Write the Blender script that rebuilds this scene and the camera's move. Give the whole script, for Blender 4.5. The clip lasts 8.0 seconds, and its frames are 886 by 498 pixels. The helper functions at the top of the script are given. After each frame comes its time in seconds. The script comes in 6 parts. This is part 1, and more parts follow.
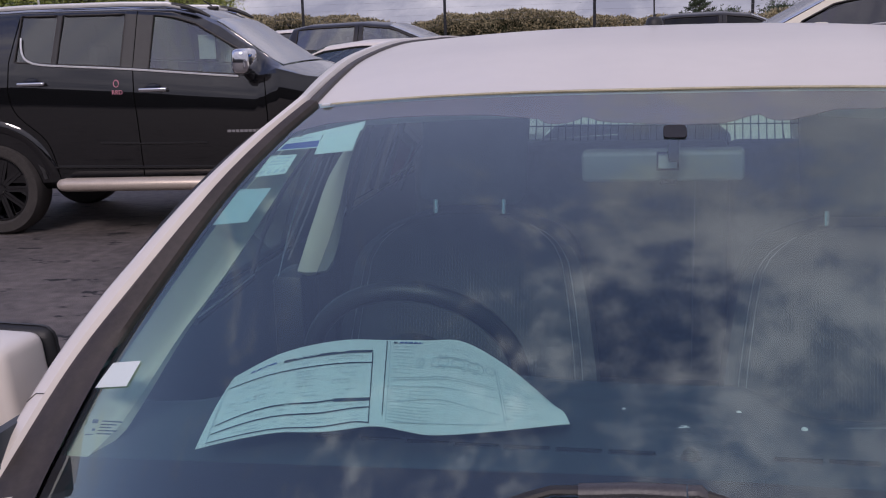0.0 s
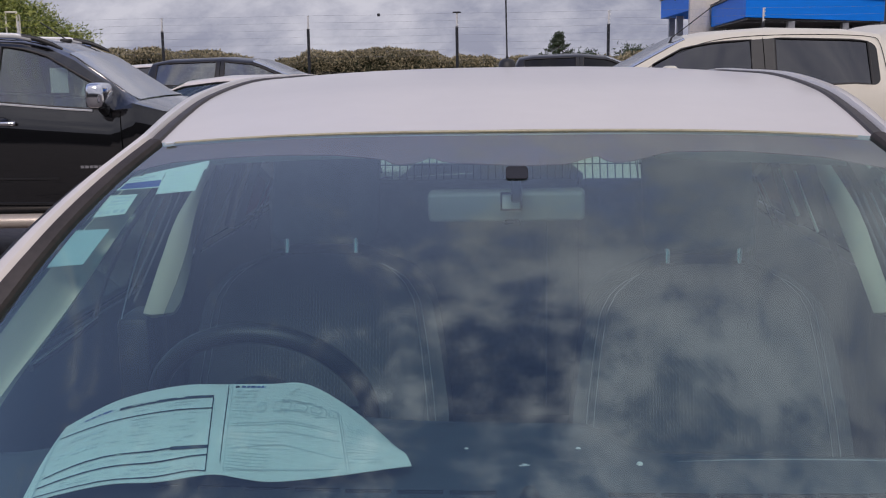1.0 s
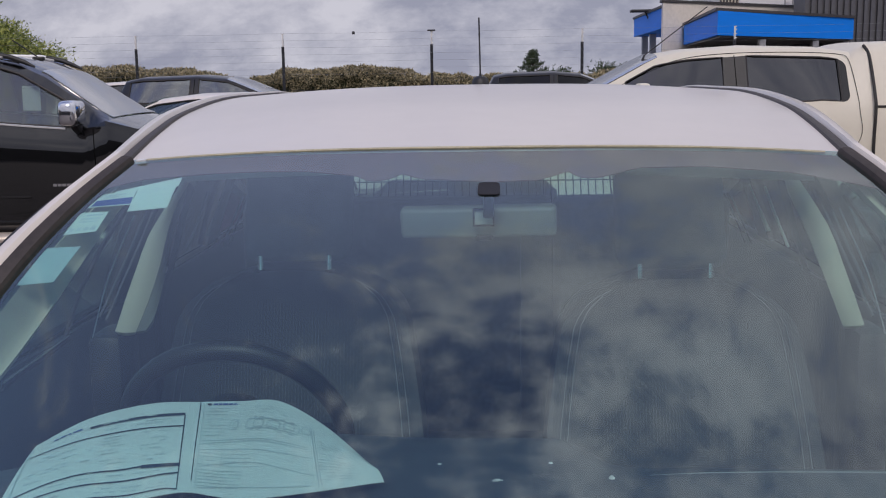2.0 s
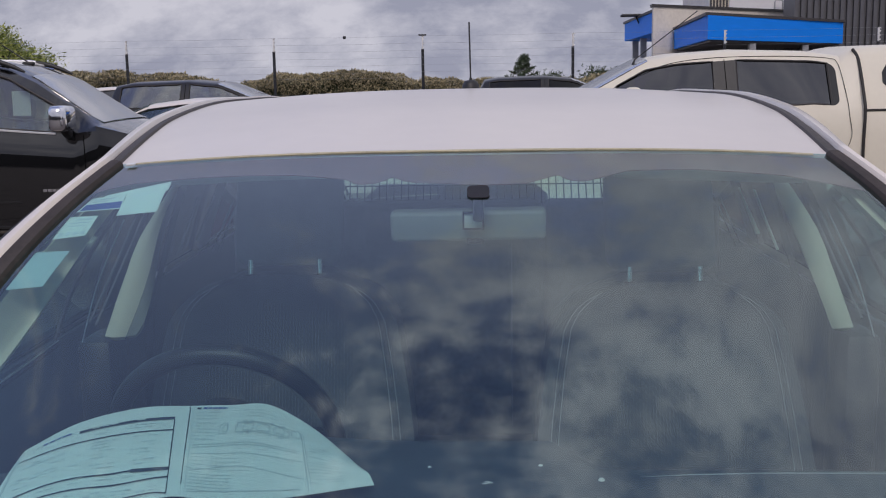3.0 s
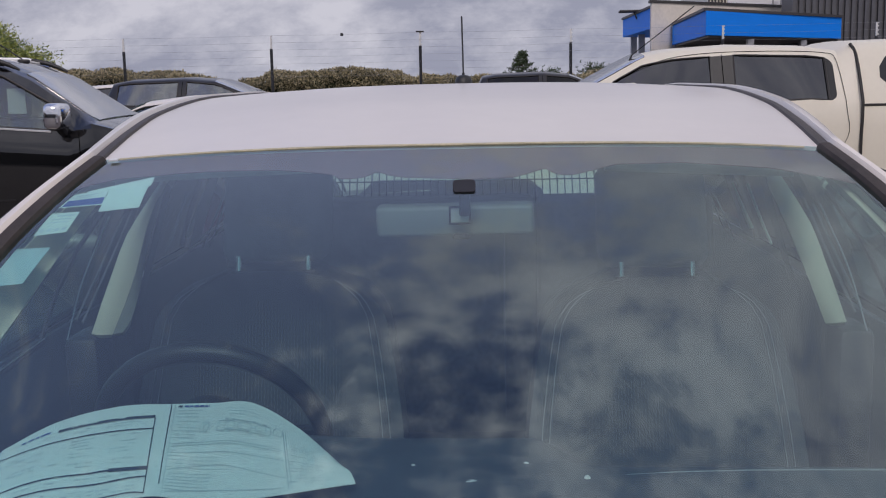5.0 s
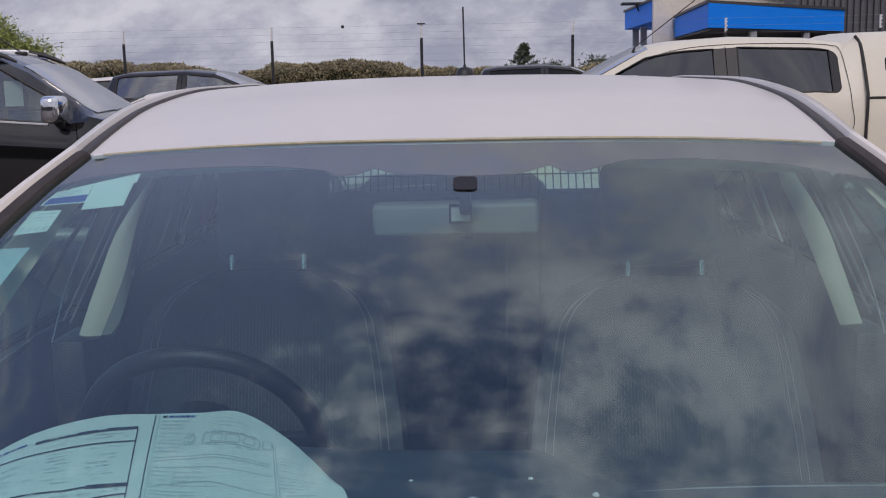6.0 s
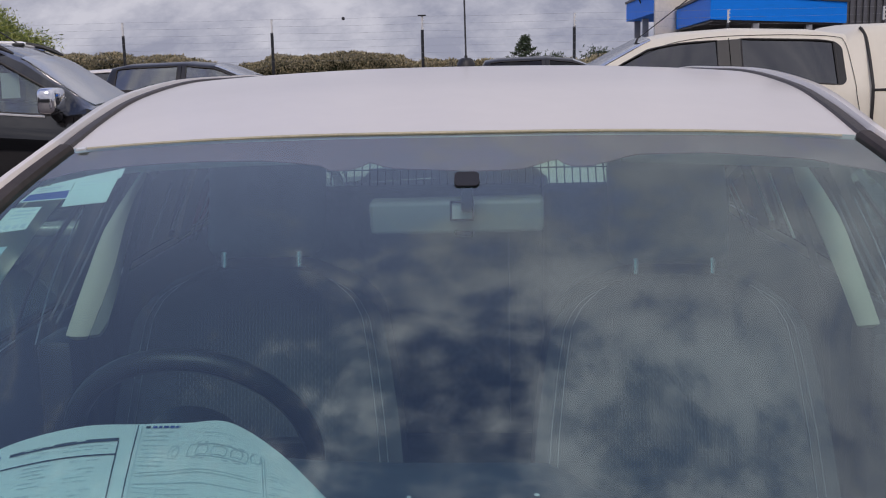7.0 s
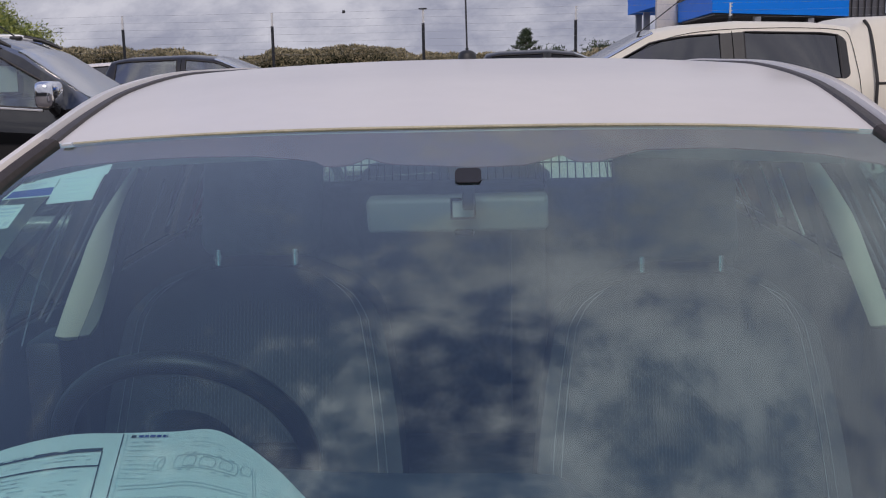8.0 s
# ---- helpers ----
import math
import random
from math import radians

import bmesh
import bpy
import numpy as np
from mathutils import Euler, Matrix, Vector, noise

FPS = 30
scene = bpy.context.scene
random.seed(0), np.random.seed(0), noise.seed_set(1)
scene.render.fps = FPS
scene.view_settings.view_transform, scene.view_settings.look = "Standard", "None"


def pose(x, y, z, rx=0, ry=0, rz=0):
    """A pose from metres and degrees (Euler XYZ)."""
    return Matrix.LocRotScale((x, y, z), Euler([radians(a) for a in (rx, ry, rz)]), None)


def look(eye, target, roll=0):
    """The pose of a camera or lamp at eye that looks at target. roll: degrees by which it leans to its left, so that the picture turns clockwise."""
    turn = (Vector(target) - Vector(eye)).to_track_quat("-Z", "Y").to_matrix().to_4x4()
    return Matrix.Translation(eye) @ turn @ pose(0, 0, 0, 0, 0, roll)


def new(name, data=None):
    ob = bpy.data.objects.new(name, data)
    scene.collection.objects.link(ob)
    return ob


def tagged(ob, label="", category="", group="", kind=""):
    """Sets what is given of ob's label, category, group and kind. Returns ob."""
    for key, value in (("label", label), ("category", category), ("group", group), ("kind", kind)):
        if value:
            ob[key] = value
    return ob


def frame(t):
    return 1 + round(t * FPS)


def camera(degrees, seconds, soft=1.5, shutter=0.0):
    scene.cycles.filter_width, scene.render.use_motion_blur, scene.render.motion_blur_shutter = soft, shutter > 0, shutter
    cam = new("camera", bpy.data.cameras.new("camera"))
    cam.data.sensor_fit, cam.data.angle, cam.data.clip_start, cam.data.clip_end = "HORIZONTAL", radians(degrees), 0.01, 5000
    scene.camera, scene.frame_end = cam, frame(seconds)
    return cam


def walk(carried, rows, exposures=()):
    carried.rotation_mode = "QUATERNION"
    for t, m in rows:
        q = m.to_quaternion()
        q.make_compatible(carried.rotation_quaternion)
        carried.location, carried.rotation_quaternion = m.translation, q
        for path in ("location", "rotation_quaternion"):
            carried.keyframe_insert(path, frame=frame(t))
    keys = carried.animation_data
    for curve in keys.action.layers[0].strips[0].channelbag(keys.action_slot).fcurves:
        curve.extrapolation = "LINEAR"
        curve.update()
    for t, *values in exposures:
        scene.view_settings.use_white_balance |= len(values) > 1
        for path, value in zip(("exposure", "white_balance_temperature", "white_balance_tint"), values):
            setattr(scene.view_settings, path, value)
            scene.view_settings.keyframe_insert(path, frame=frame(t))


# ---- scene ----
cam = camera(46.0, 8.0, soft=1.1)
PATH = [
    (0, (-0.0217, -1.6101, 1.5283), (-0.4072, 0.3089, 1.1175), -1.83),
    (0.5, (0.0002, -1.6014, 1.5319), (-0.2131, 0.3521, 1.1602), -1.00),
    (1, (0.0067, -1.6022, 1.5324), (-0.1270, 0.3627, 1.1844), -0.83),
    (1.5, (0.0092, -1.6032, 1.5325), (-0.0924, 0.3669, 1.2031), -0.88),
    (2, (0.0114, -1.6057, 1.5312), (-0.0760, 0.3673, 1.2150), -0.87),
    (3.5, (0.0147, -1.6084, 1.5289), (-0.0526, 0.3666, 1.2214), -1.00),
    (4, (0.0190, -1.6098, 1.5273), (-0.0463, 0.3653, 1.2198), -1.00),
    (4.5, (0.0321, -1.6071, 1.5250), (-0.0364, 0.3677, 1.2159), -1.15),
    (6, (0.0316, -1.5175, 1.5226), (-0.0414, 0.4542, 1.1955), -1.16),
    (6.5, (0.0307, -1.4808, 1.5209), (-0.0434, 0.4897, 1.1867), -1.16),
    (7, (0.0298, -1.4446, 1.5191), (-0.0453, 0.5246, 1.1777), -1.16),
    (7.5, (0.0291, -1.4103, 1.5174), (-0.0472, 0.5576, 1.1690), -1.17),
    (8, (0.0287, -1.3896, 1.5165), (-0.0483, 0.5775, 1.1635), -1.17),
]
walk(cam, [(t, look(eye, target, roll)) for t, eye, target, roll in PATH], [(0.0, 0.0, 6480.0, 24.0), (0.5, 0.0, 6480.0, 20.0), (1.2, 0.0, 6480.0, 17.0), (8.0, 0.0, 6480.0, 17.0)])

# ---- light ----
SUN_AZ, SUN_EL = radians(182), radians(38)   # azimuth from +y towards +x
world = bpy.data.worlds.new("sky")
scene.world = world
world.use_nodes = True
scene.view_settings.exposure = 0.0


def build_sky():
    nt = world.node_tree
    nt.nodes.clear()
    N, L = nt.nodes.new, nt.links.new
    out, bg = N("ShaderNodeOutputWorld"), N("ShaderNodeBackground")
    sky = N("ShaderNodeTexSky")
    sky.sky_type, sky.sun_disc = "NISHITA", False
    sky.sun_elevation, sky.sun_rotation = SUN_EL, SUN_AZ
    sky.dust_density, sky.ozone_density = 0.6, 1.5
    tc, sep = N("ShaderNodeTexCoord"), N("ShaderNodeSeparateXYZ")
    L(tc.outputs["Generated"], sep.inputs[0])

    def math_node(op, a, b=None):
        m = N("ShaderNodeMath")
        m.operation = op
        for i, v in enumerate((a, b)):
            if v is None:
                continue
            if isinstance(v, (int, float)):
                m.inputs[i].default_value = v
            else:
                L(v, m.inputs[i])
        return m.outputs[0]

    up = math_node("ADD", math_node("MAXIMUM", sep.outputs["Z"], 0.0), 0.80)
    sx, sy = math_node("DIVIDE", sep.outputs["X"], up), math_node("DIVIDE", sep.outputs["Y"], up)
    comb = N("ShaderNodeCombineXYZ")
    L(sx, comb.inputs[0]), L(math_node("MULTIPLY", sy, 1.5), comb.inputs[1])
    comb.inputs[2].default_value = 3.7
    big, fine = N("ShaderNodeTexNoise"), N("ShaderNodeTexNoise")
    for n, s, d, r in ((big, 5.0, 4.0, 0.50), (fine, 22.0, 10.0, 0.64)):
        n.inputs["Scale"].default_value, n.inputs["Detail"].default_value, n.inputs["Roughness"].default_value = s, d, r
        n.inputs["Distortion"].default_value = 0.12
        L(comb.outputs[0], n.inputs["Vector"])
    dens = math_node("ADD", math_node("MULTIPLY", big.outputs["Fac"], 0.40), math_node("MULTIPLY", fine.outputs["Fac"], 0.75))

    def bank(x, y, wx, wy, amount):
        """More (or less) cloud round one way in the sky."""
        a = math_node("POWER", math_node("ABSOLUTE", math_node("DIVIDE", math_node("SUBTRACT", sx, x), wx)), 2.0)
        b = math_node("POWER", math_node("ABSOLUTE", math_node("DIVIDE", math_node("SUBTRACT", sy, y), wy)), 2.0)
        return math_node("MULTIPLY", math_node("EXPONENT", math_node("MULTIPLY", math_node("ADD", a, b), -1.0)), amount)

    # a thick veil towards +x, clear blue towards -x, broken banks between, cloud low over the horizon
    veil = N("ShaderNodeMapRange")
    veil.interpolation_type = "SMOOTHSTEP"
    L(sx, veil.inputs["Value"])
    veil.inputs["From Min"].default_value, veil.inputs["From Max"].default_value = -0.14, 0.15
    veil.inputs["To Min"].default_value, veil.inputs["To Max"].default_value = -0.085, 0.122
    dens = math_node("ADD", dens, veil.outputs[0])
    for row in ((-0.005, 0.325, 0.055, 0.040, 0.13), (0.018, 0.215, 0.065, 0.065, -0.12), (-0.088, 0.195, 0.030, 0.035, 0.12), (-0.085, 0.30, 0.030, 0.05, -0.06), (-0.20, 0.40, 0.15, 0.08, -0.15), (-0.18, 0.27, 0.08, 0.07, -0.10), (-0.42, 0.29, 0.12, 0.12, -0.08), (0.075, 0.365, 0.03, 0.025, -0.10), (0.155, 0.405, 0.045, 0.035, 0.06), (-0.132, 0.415, 0.03, 0.025, 0.06)):
        dens = math_node("ADD", dens, bank(*row))
    for way, start, end in ((sy, -0.05, -0.45), (sx, 0.30, 0.60)):
        thick = N("ShaderNodeMapRange")
        L(way, thick.inputs["Value"])
        thick.inputs["From Min"].default_value, thick.inputs["From Max"].default_value = start, end
        thick.inputs["To Min"].default_value, thick.inputs["To Max"].default_value = 0.0, 0.22
        dens = math_node("ADD", dens, thick.outputs[0])
    clear = N("ShaderNodeMapRange")
    L(sx, clear.inputs["Value"])
    clear.inputs["From Min"].default_value, clear.inputs["From Max"].default_value = -0.75, -0.42
    clear.inputs["To Min"].default_value, clear.inputs["To Max"].default_value = -0.30, 0.0
    dens = math_node("ADD", dens, clear.outputs[0])
    dens = math_node("ADD", dens, math_node("MULTIPLY", math_node("SUBTRACT", 1.45, math_node("MINIMUM", up, 1.45)), 0.66))
    cover = N("ShaderNodeMapRange")
    cover.interpolation_type = "SMOOTHSTEP"
    L(dens, cover.inputs["Value"])
    cover.inputs["From Min"].default_value, cover.inputs["From Max"].default_value = 0.46, 0.74
    ramp = N("ShaderNodeValToRGB")
    L(math_node("ADD", math_node("MULTIPLY", big.outputs["Fac"], 0.60), math_node("MULTIPLY", fine.outputs["Fac"], 0.40)), ramp.inputs[0])
    ramp.color_ramp.elements[0].position, ramp.color_ramp.elements[0].color = 0.40, (0.225, 0.243, 0.300, 1)
    ramp.color_ramp.elements[1].position, ramp.color_ramp.elements[1].color = 0.62, (0.422, 0.435, 0.472, 1)
    high = N("ShaderNodeMapRange")
    L(sep.outputs["Z"], high.inputs["Value"])
    high.inputs["From Min"].default_value, high.inputs["From Max"].default_value = 0.15, 0.85
    high.inputs["To Min"].default_value, high.inputs["To Max"].default_value = 1.2, 1.75
    lit = N("ShaderNodeMix")
    lit.data_type, lit.blend_type = "RGBA", "MULTIPLY"
    lit.inputs["Factor"].default_value = 1.0
    L(ramp.outputs[0], lit.inputs["A"]), L(high.outputs[0], lit.inputs["B"])
    tint = N("ShaderNodeMix")
    tint.data_type, tint.blend_type = "RGBA", "MULTIPLY"
    tint.inputs["Factor"].default_value = 1.0
    L(sky.outputs[0], tint.inputs["A"])
    tint.inputs["B"].default_value = (0.185, 0.155, 0.158, 1)
    # haze brightens only the band of sky ahead that the windscreen mirrors
    haze = N("ShaderNodeMapRange")
    L(sy, haze.inputs["Value"])
    haze.inputs["From Min"].default_value, haze.inputs["From Max"].default_value = 0.21, 0.42
    haze.inputs["To Min"].default_value, haze.inputs["To Max"].default_value = 0.0, 1.0
    ahead = N("ShaderNodeMapRange")
    L(sx, ahead.inputs["Value"])
    ahead.inputs["From Min"].default_value, ahead.inputs["From Max"].default_value = -0.60, -0.32
    low = N("ShaderNodeMapRange")
    L(sy, low.inputs["Value"])
    low.inputs["From Min"].default_value, low.inputs["From Max"].default_value = 0.48, 0.62
    low.inputs["To Min"].default_value, low.inputs["To Max"].default_value = 1.0, 0.0
    haze_share = math_node("MULTIPLY", math_node("MULTIPLY", haze.outputs[0], low.outputs[0]), ahead.outputs[0])
    hazed = N("ShaderNodeMix")
    hazed.data_type, hazed.blend_type = "RGBA", "MIX"
    L(haze_share, hazed.inputs["Factor"]), L(tint.outputs["Result"], hazed.inputs["A"])
    hazed.inputs["B"].default_value = (0.46, 0.53, 0.80, 1)
    mix = N("ShaderNodeMix")
    mix.data_type = "RGBA"
    L(cover.outputs[0], mix.inputs["Factor"]), L(hazed.outputs["Result"], mix.inputs["A"]), L(lit.outputs["Result"], mix.inputs["B"])
    L(mix.outputs["Result"], bg.inputs["Color"])
    bg.inputs["Strength"].default_value = 1.12
    L(bg.outputs[0], out.inputs["Surface"])


build_sky()
sun_data = bpy.data.lights.new("sun", "SUN")
sun_data.energy, sun_data.angle, sun_data.color = 1.22, radians(15), (1.0, 0.93, 0.86)
sun = new("sun", sun_data)
sun_dir = Vector((math.sin(SUN_AZ) * math.cos(SUN_EL), math.cos(SUN_AZ) * math.cos(SUN_EL), math.sin(SUN_EL)))
sun.matrix_world = look(sun_dir * 60, (0, 0, 0))


# ---- materials ----
def material(name, color, rough=0.5, metal=0.0, var=0.12, scale=8.0, bump=0.0, bump_scale=60.0, coat=0.0, coat_rough=0.03, spec=0.5, second=None, coords="Object", rough_var=0.0):
    """Base colour with variation at two scales, fine relief and gloss."""
    m = bpy.data.materials.new(name)
    m.use_nodes = True
    nt = m.node_tree
    N, L = nt.nodes.new, nt.links.new
    b = nt.nodes["Principled BSDF"]
    b.inputs["Roughness"].default_value, b.inputs["Metallic"].default_value = rough, metal
    b.inputs["Coat Weight"].default_value, b.inputs["Coat Roughness"].default_value = coat, coat_rough
    b.inputs["Specular IOR Level"].default_value = spec
    tc = N("ShaderNodeTexCoord")
    n1, n2 = N("ShaderNodeTexNoise"), N("ShaderNodeTexNoise")
    for n, s in ((n1, scale), (n2, scale * 7)):
        n.inputs["Scale"].default_value, n.inputs["Detail"].default_value = s, 5
        L(tc.outputs[coords], n.inputs["Vector"])
    add = N("ShaderNodeMath")
    add.operation = "ADD"
    L(n1.outputs["Fac"], add.inputs[0]), L(n2.outputs["Fac"], add.inputs[1])
    ramp = N("ShaderNodeMapRange")
    ramp.inputs["From Min"].default_value, ramp.inputs["From Max"].default_value = 0.7, 1.3
    L(add.outputs[0], ramp.inputs["Value"])
    mix = N("ShaderNodeMix")
    mix.data_type = "RGBA"
    c = Vector(color)
    lo = c * (1 - var)
    hi = Vector(second) if second else c * (1 + var)
    mix.inputs["A"].default_value, mix.inputs["B"].default_value = (*lo, 1), (*hi, 1)
    L(ramp.outputs[0], mix.inputs["Factor"])
    L(mix.outputs["Result"], b.inputs["Base Color"])
    if rough_var:
        rr = N("ShaderNodeMapRange")
        rr.inputs["To Min"].default_value, rr.inputs["To Max"].default_value = max(rough - rough_var, 0.02), rough + rough_var
        L(n1.outputs["Fac"], rr.inputs["Value"])
        L(rr.outputs[0], b.inputs["Roughness"])
    if bump:
        n3, bp = N("ShaderNodeTexNoise"), N("ShaderNodeBump")
        n3.inputs["Scale"].default_value, n3.inputs["Detail"].default_value = bump_scale, 4
        L(tc.outputs[coords], n3.inputs["Vector"])
        bp.inputs["Strength"].default_value, bp.inputs["Distance"].default_value = bump, 0.01
        L(n3.outputs["Fac"], bp.inputs["Height"]), L(bp.outputs[0], b.inputs["Normal"])
    return m


def glass_material(name, tint, gloss, ior=None, rough=0.0):
    """A see-through pane: tinted, with mirror gloss that a Fresnel node or a fixed share sets."""
    m = bpy.data.materials.new(name)
    m.use_nodes = True
    nt = m.node_tree
    nt.nodes.clear()
    N, L = nt.nodes.new, nt.links.new
    out, mix, tr, gl = N("ShaderNodeOutputMaterial"), N("ShaderNodeMixShader"), N("ShaderNodeBsdfTransparent"), N("ShaderNodeBsdfGlossy")
    tr.inputs["Color"].default_value = (*tint, 1)
    gl.inputs["Roughness"].default_value = rough
    if ior:
        fr = N("ShaderNodeFresnel")
        fr.inputs["IOR"].default_value = ior
        half = N("ShaderNodeMath")
        half.operation = "MULTIPLY_ADD"
        half.inputs[1].default_value, half.inputs[2].default_value = (0.55, gloss) if gloss else (1.0, 0.0)
        L(fr.outputs[0], half.inputs[0]), L(half.outputs[0], mix.inputs[0])
    else:
        mix.inputs[0].default_value = gloss
    L(tr.outputs[0], mix.inputs[1]), L(gl.outputs[0], mix.inputs[2]), L(mix.outputs[0], out.inputs[0])
    return m


M_WHITE = material("white_paint", (0.78, 0.708, 0.636), 0.38, var=0.02, scale=3, coat=0.6, coat_rough=0.18, bump=0.006, bump_scale=8)
M_CREAM_PAINT = material("warm_white_paint", (0.76, 0.70, 0.575), 0.45, var=0.02, scale=3, coat=0.2, coat_rough=0.45)
M_BLACK_PAINT = material("black_paint", (0.0025, 0.0025, 0.003), 0.30, var=0.1, scale=4, coat=1.0, spec=0.1)
M_BLACK_PAINT.node_tree.nodes["Principled BSDF"].inputs["Coat IOR"].default_value = 1.80
M_SILVER = material("silver_rail_paint", (0.72, 0.71, 0.70), 0.35, metal=0.4, var=0.05)
M_GREY_PAINT = material("dark_grey_paint", (0.022, 0.022, 0.026), 0.4, var=0.06, scale=4, coat=0.4, spec=0.25)
M_RUBBER = material("black_rubber", (0.022, 0.019, 0.018), 0.55, var=0.25, scale=20, bump=0.1, bump_scale=300)
M_TYRE = material("tyre_rubber", (0.040, 0.035, 0.032), 0.75, var=0.3, scale=14, bump=0.3, bump_scale=120)
M_TRIM = material("weathered_black_trim", (0.046, 0.036, 0.032), 0.55, var=0.25, scale=14, bump=0.08, bump_scale=250)
M_PLASTIC = material("black_plastic", (0.018, 0.018, 0.019), 0.45, var=0.15, scale=20, bump=0.12, bump_scale=500)
M_DASH = material("dashboard_plastic", (0.052, 0.062, 0.074), 0.6, var=0.12, scale=12, bump=0.03, bump_scale=260)
M_CREAM = material("cream_trim", (0.565, 0.54, 0.415), 0.65, var=0.05, scale=10, bump=0.02, bump_scale=300)
M_LINER = material("pale_headliner", (0.60, 0.61, 0.58), 0.9, var=0.06, scale=10, bump=0.2, bump_scale=600)
M_FABRIC_PLAIN = material("dark_seat_fabric", (0.072, 0.079, 0.088), 0.9, var=0.18, scale=14, bump=0.03, bump_scale=300)
M_REAR_CLOTH = material("grey_rear_cloth", (0.115, 0.122, 0.13), 0.9, var=0.2, scale=12)
# seat cloth made lighter: light on the headrests is put into the colour
M_RESTRAINT = material("lightened_headrest_cloth", (0.19, 0.20, 0.215), 0.9, var=0.15, scale=14, bump=0.03, bump_scale=300)
# bench cloth lightened in colour to make up for the dim rear cabin
M_BENCH = material("lightened_bench_cloth", (0.21, 0.215, 0.22), 0.9, var=0.2, scale=12, bump=0.03, bump_scale=300)
M_THREAD = material("seam_thread", (0.27, 0.285, 0.30), 0.8, var=0.2, scale=200)
M_CHROME = material("chrome", (0.80, 0.80, 0.82), 0.08, metal=1.0, var=0.02)
M_POST = material("bright_post", (0.95, 0.95, 0.94), 0.22, metal=1.0, var=0.02)
M_STEEL = material("grey_steel", (0.42, 0.42, 0.43), 0.4, metal=0.8, var=0.12, scale=12)
M_DARK_STEEL = material("dark_painted_steel", (0.02, 0.021, 0.025), 0.5, var=0.2, scale=12)
M_INSULATOR = material("white_insulator", (0.72, 0.71, 0.69), 0.5, var=0.06)
M_BOARD = material("aluminium_step", (0.56, 0.48, 0.41), 0.38, metal=0.35, var=0.08, scale=9, bump=0.1, bump_scale=200)
M_FRIT = material("black_ceramic_band", (0.026, 0.015, 0.016), 0.4, var=0.1)
# printed top band; the mauve of the mirrored sky is put into its colour
M_BAND = material("sky_tinted_top_band", (0.26, 0.125, 0.125), 0.5, var=0.2, scale=9)
def see_through(m, share):
    """Lets a share of the light pass a printed film."""
    nt = m.node_tree
    out, b = nt.nodes["Material Output"], nt.nodes["Principled BSDF"]
    mix, tr = nt.nodes.new("ShaderNodeMixShader"), nt.nodes.new("ShaderNodeBsdfTransparent")
    mix.inputs[0].default_value = share
    nt.links.new(b.outputs[0], mix.inputs[1]), nt.links.new(tr.outputs[0], mix.inputs[2]), nt.links.new(mix.outputs[0], out.inputs["Surface"])


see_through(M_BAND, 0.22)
M_WIND_IN = glass_material("windscreen_inner", (0.78, 0.95, 0.945), 0.0)
M_WIND = glass_material("windscreen_glass", (0.78, 0.95, 0.945), 0.088, ior=2.4)
M_WIND.node_tree.nodes["Glossy BSDF"].inputs["Color"].default_value = (0.84, 0.96, 0.96, 1)
M_PANE = glass_material("clear_pane", (0.62, 0.72, 0.70), 0.16)
M_TINT = glass_material("tinted_pane", (0.06, 0.065, 0.07), 0.16)
M_SCREEN = glass_material("parked_windscreen", (0.50, 0.58, 0.58), 0.84, rough=0.10)
M_HALFTINT = glass_material("green_pane", (0.40, 0.46, 0.45), 0.14)
M_FAR_PANE = glass_material("pale_side_pane", (0.60, 0.64, 0.62), 0.22)
M_DARK_PANE = glass_material("dark_side_pane", (0.05, 0.05, 0.055), 0.05)
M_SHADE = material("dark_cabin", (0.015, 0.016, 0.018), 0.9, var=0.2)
M_GAP = material("dark_panel_gap", (0.003, 0.003, 0.003), 0.9, var=0.1, spec=0.1)
M_PAPER = material("printed_paper", (0.76, 0.83, 0.79), 0.75, var=0.015, scale=30)
M_INK = material("black_ink", (0.03, 0.04, 0.06), 0.7, var=0.1)
M_INK_GREY = material("grey_ink", (0.54, 0.61, 0.62), 0.7, var=0.1)
M_INK_BLUE = material("blue_ink", (0.03, 0.07, 0.30), 0.6, var=0.1)
M_STICKER = material("sticker_paper", (0.70, 0.77, 0.70), 0.6, var=0.03, scale=20)
M_CHALK = material("pink_chalk_pen", (0.75, 0.30, 0.38), 0.7, var=0.1)
M_BLUE = material("blue_cladding", (0.005, 0.255, 0.97), 0.5, var=0.05, scale=2, coords="Generated", spec=0.12)
M_CONCRETE = material("pale_concrete", (0.80, 0.735, 0.65), 0.85, var=0.08, scale=1.2, bump=0.2, bump_scale=30)
M_WHITE_WALL = material("white_wall", (0.72, 0.71, 0.72), 0.7, var=0.04, scale=1)
M_FASCIA = material("dark_fascia", (0.06, 0.055, 0.055), 0.5, var=0.1)
M_CORR = material("dark_corrugated", (0.095, 0.095, 0.105), 0.45, var=0.1, scale=2)
M_BARK = material("bark", (0.09, 0.065, 0.05), 0.9, var=0.3, scale=10, bump=0.5, bump_scale=40)
M_LAMP_RED = material("red_lamp", (0.35, 0.01, 0.01), 0.2, coat=1.0)
M_LAMP = material("lamp_lens", (0.55, 0.56, 0.58), 0.12, var=0.1, scale=20, coat=1.0)


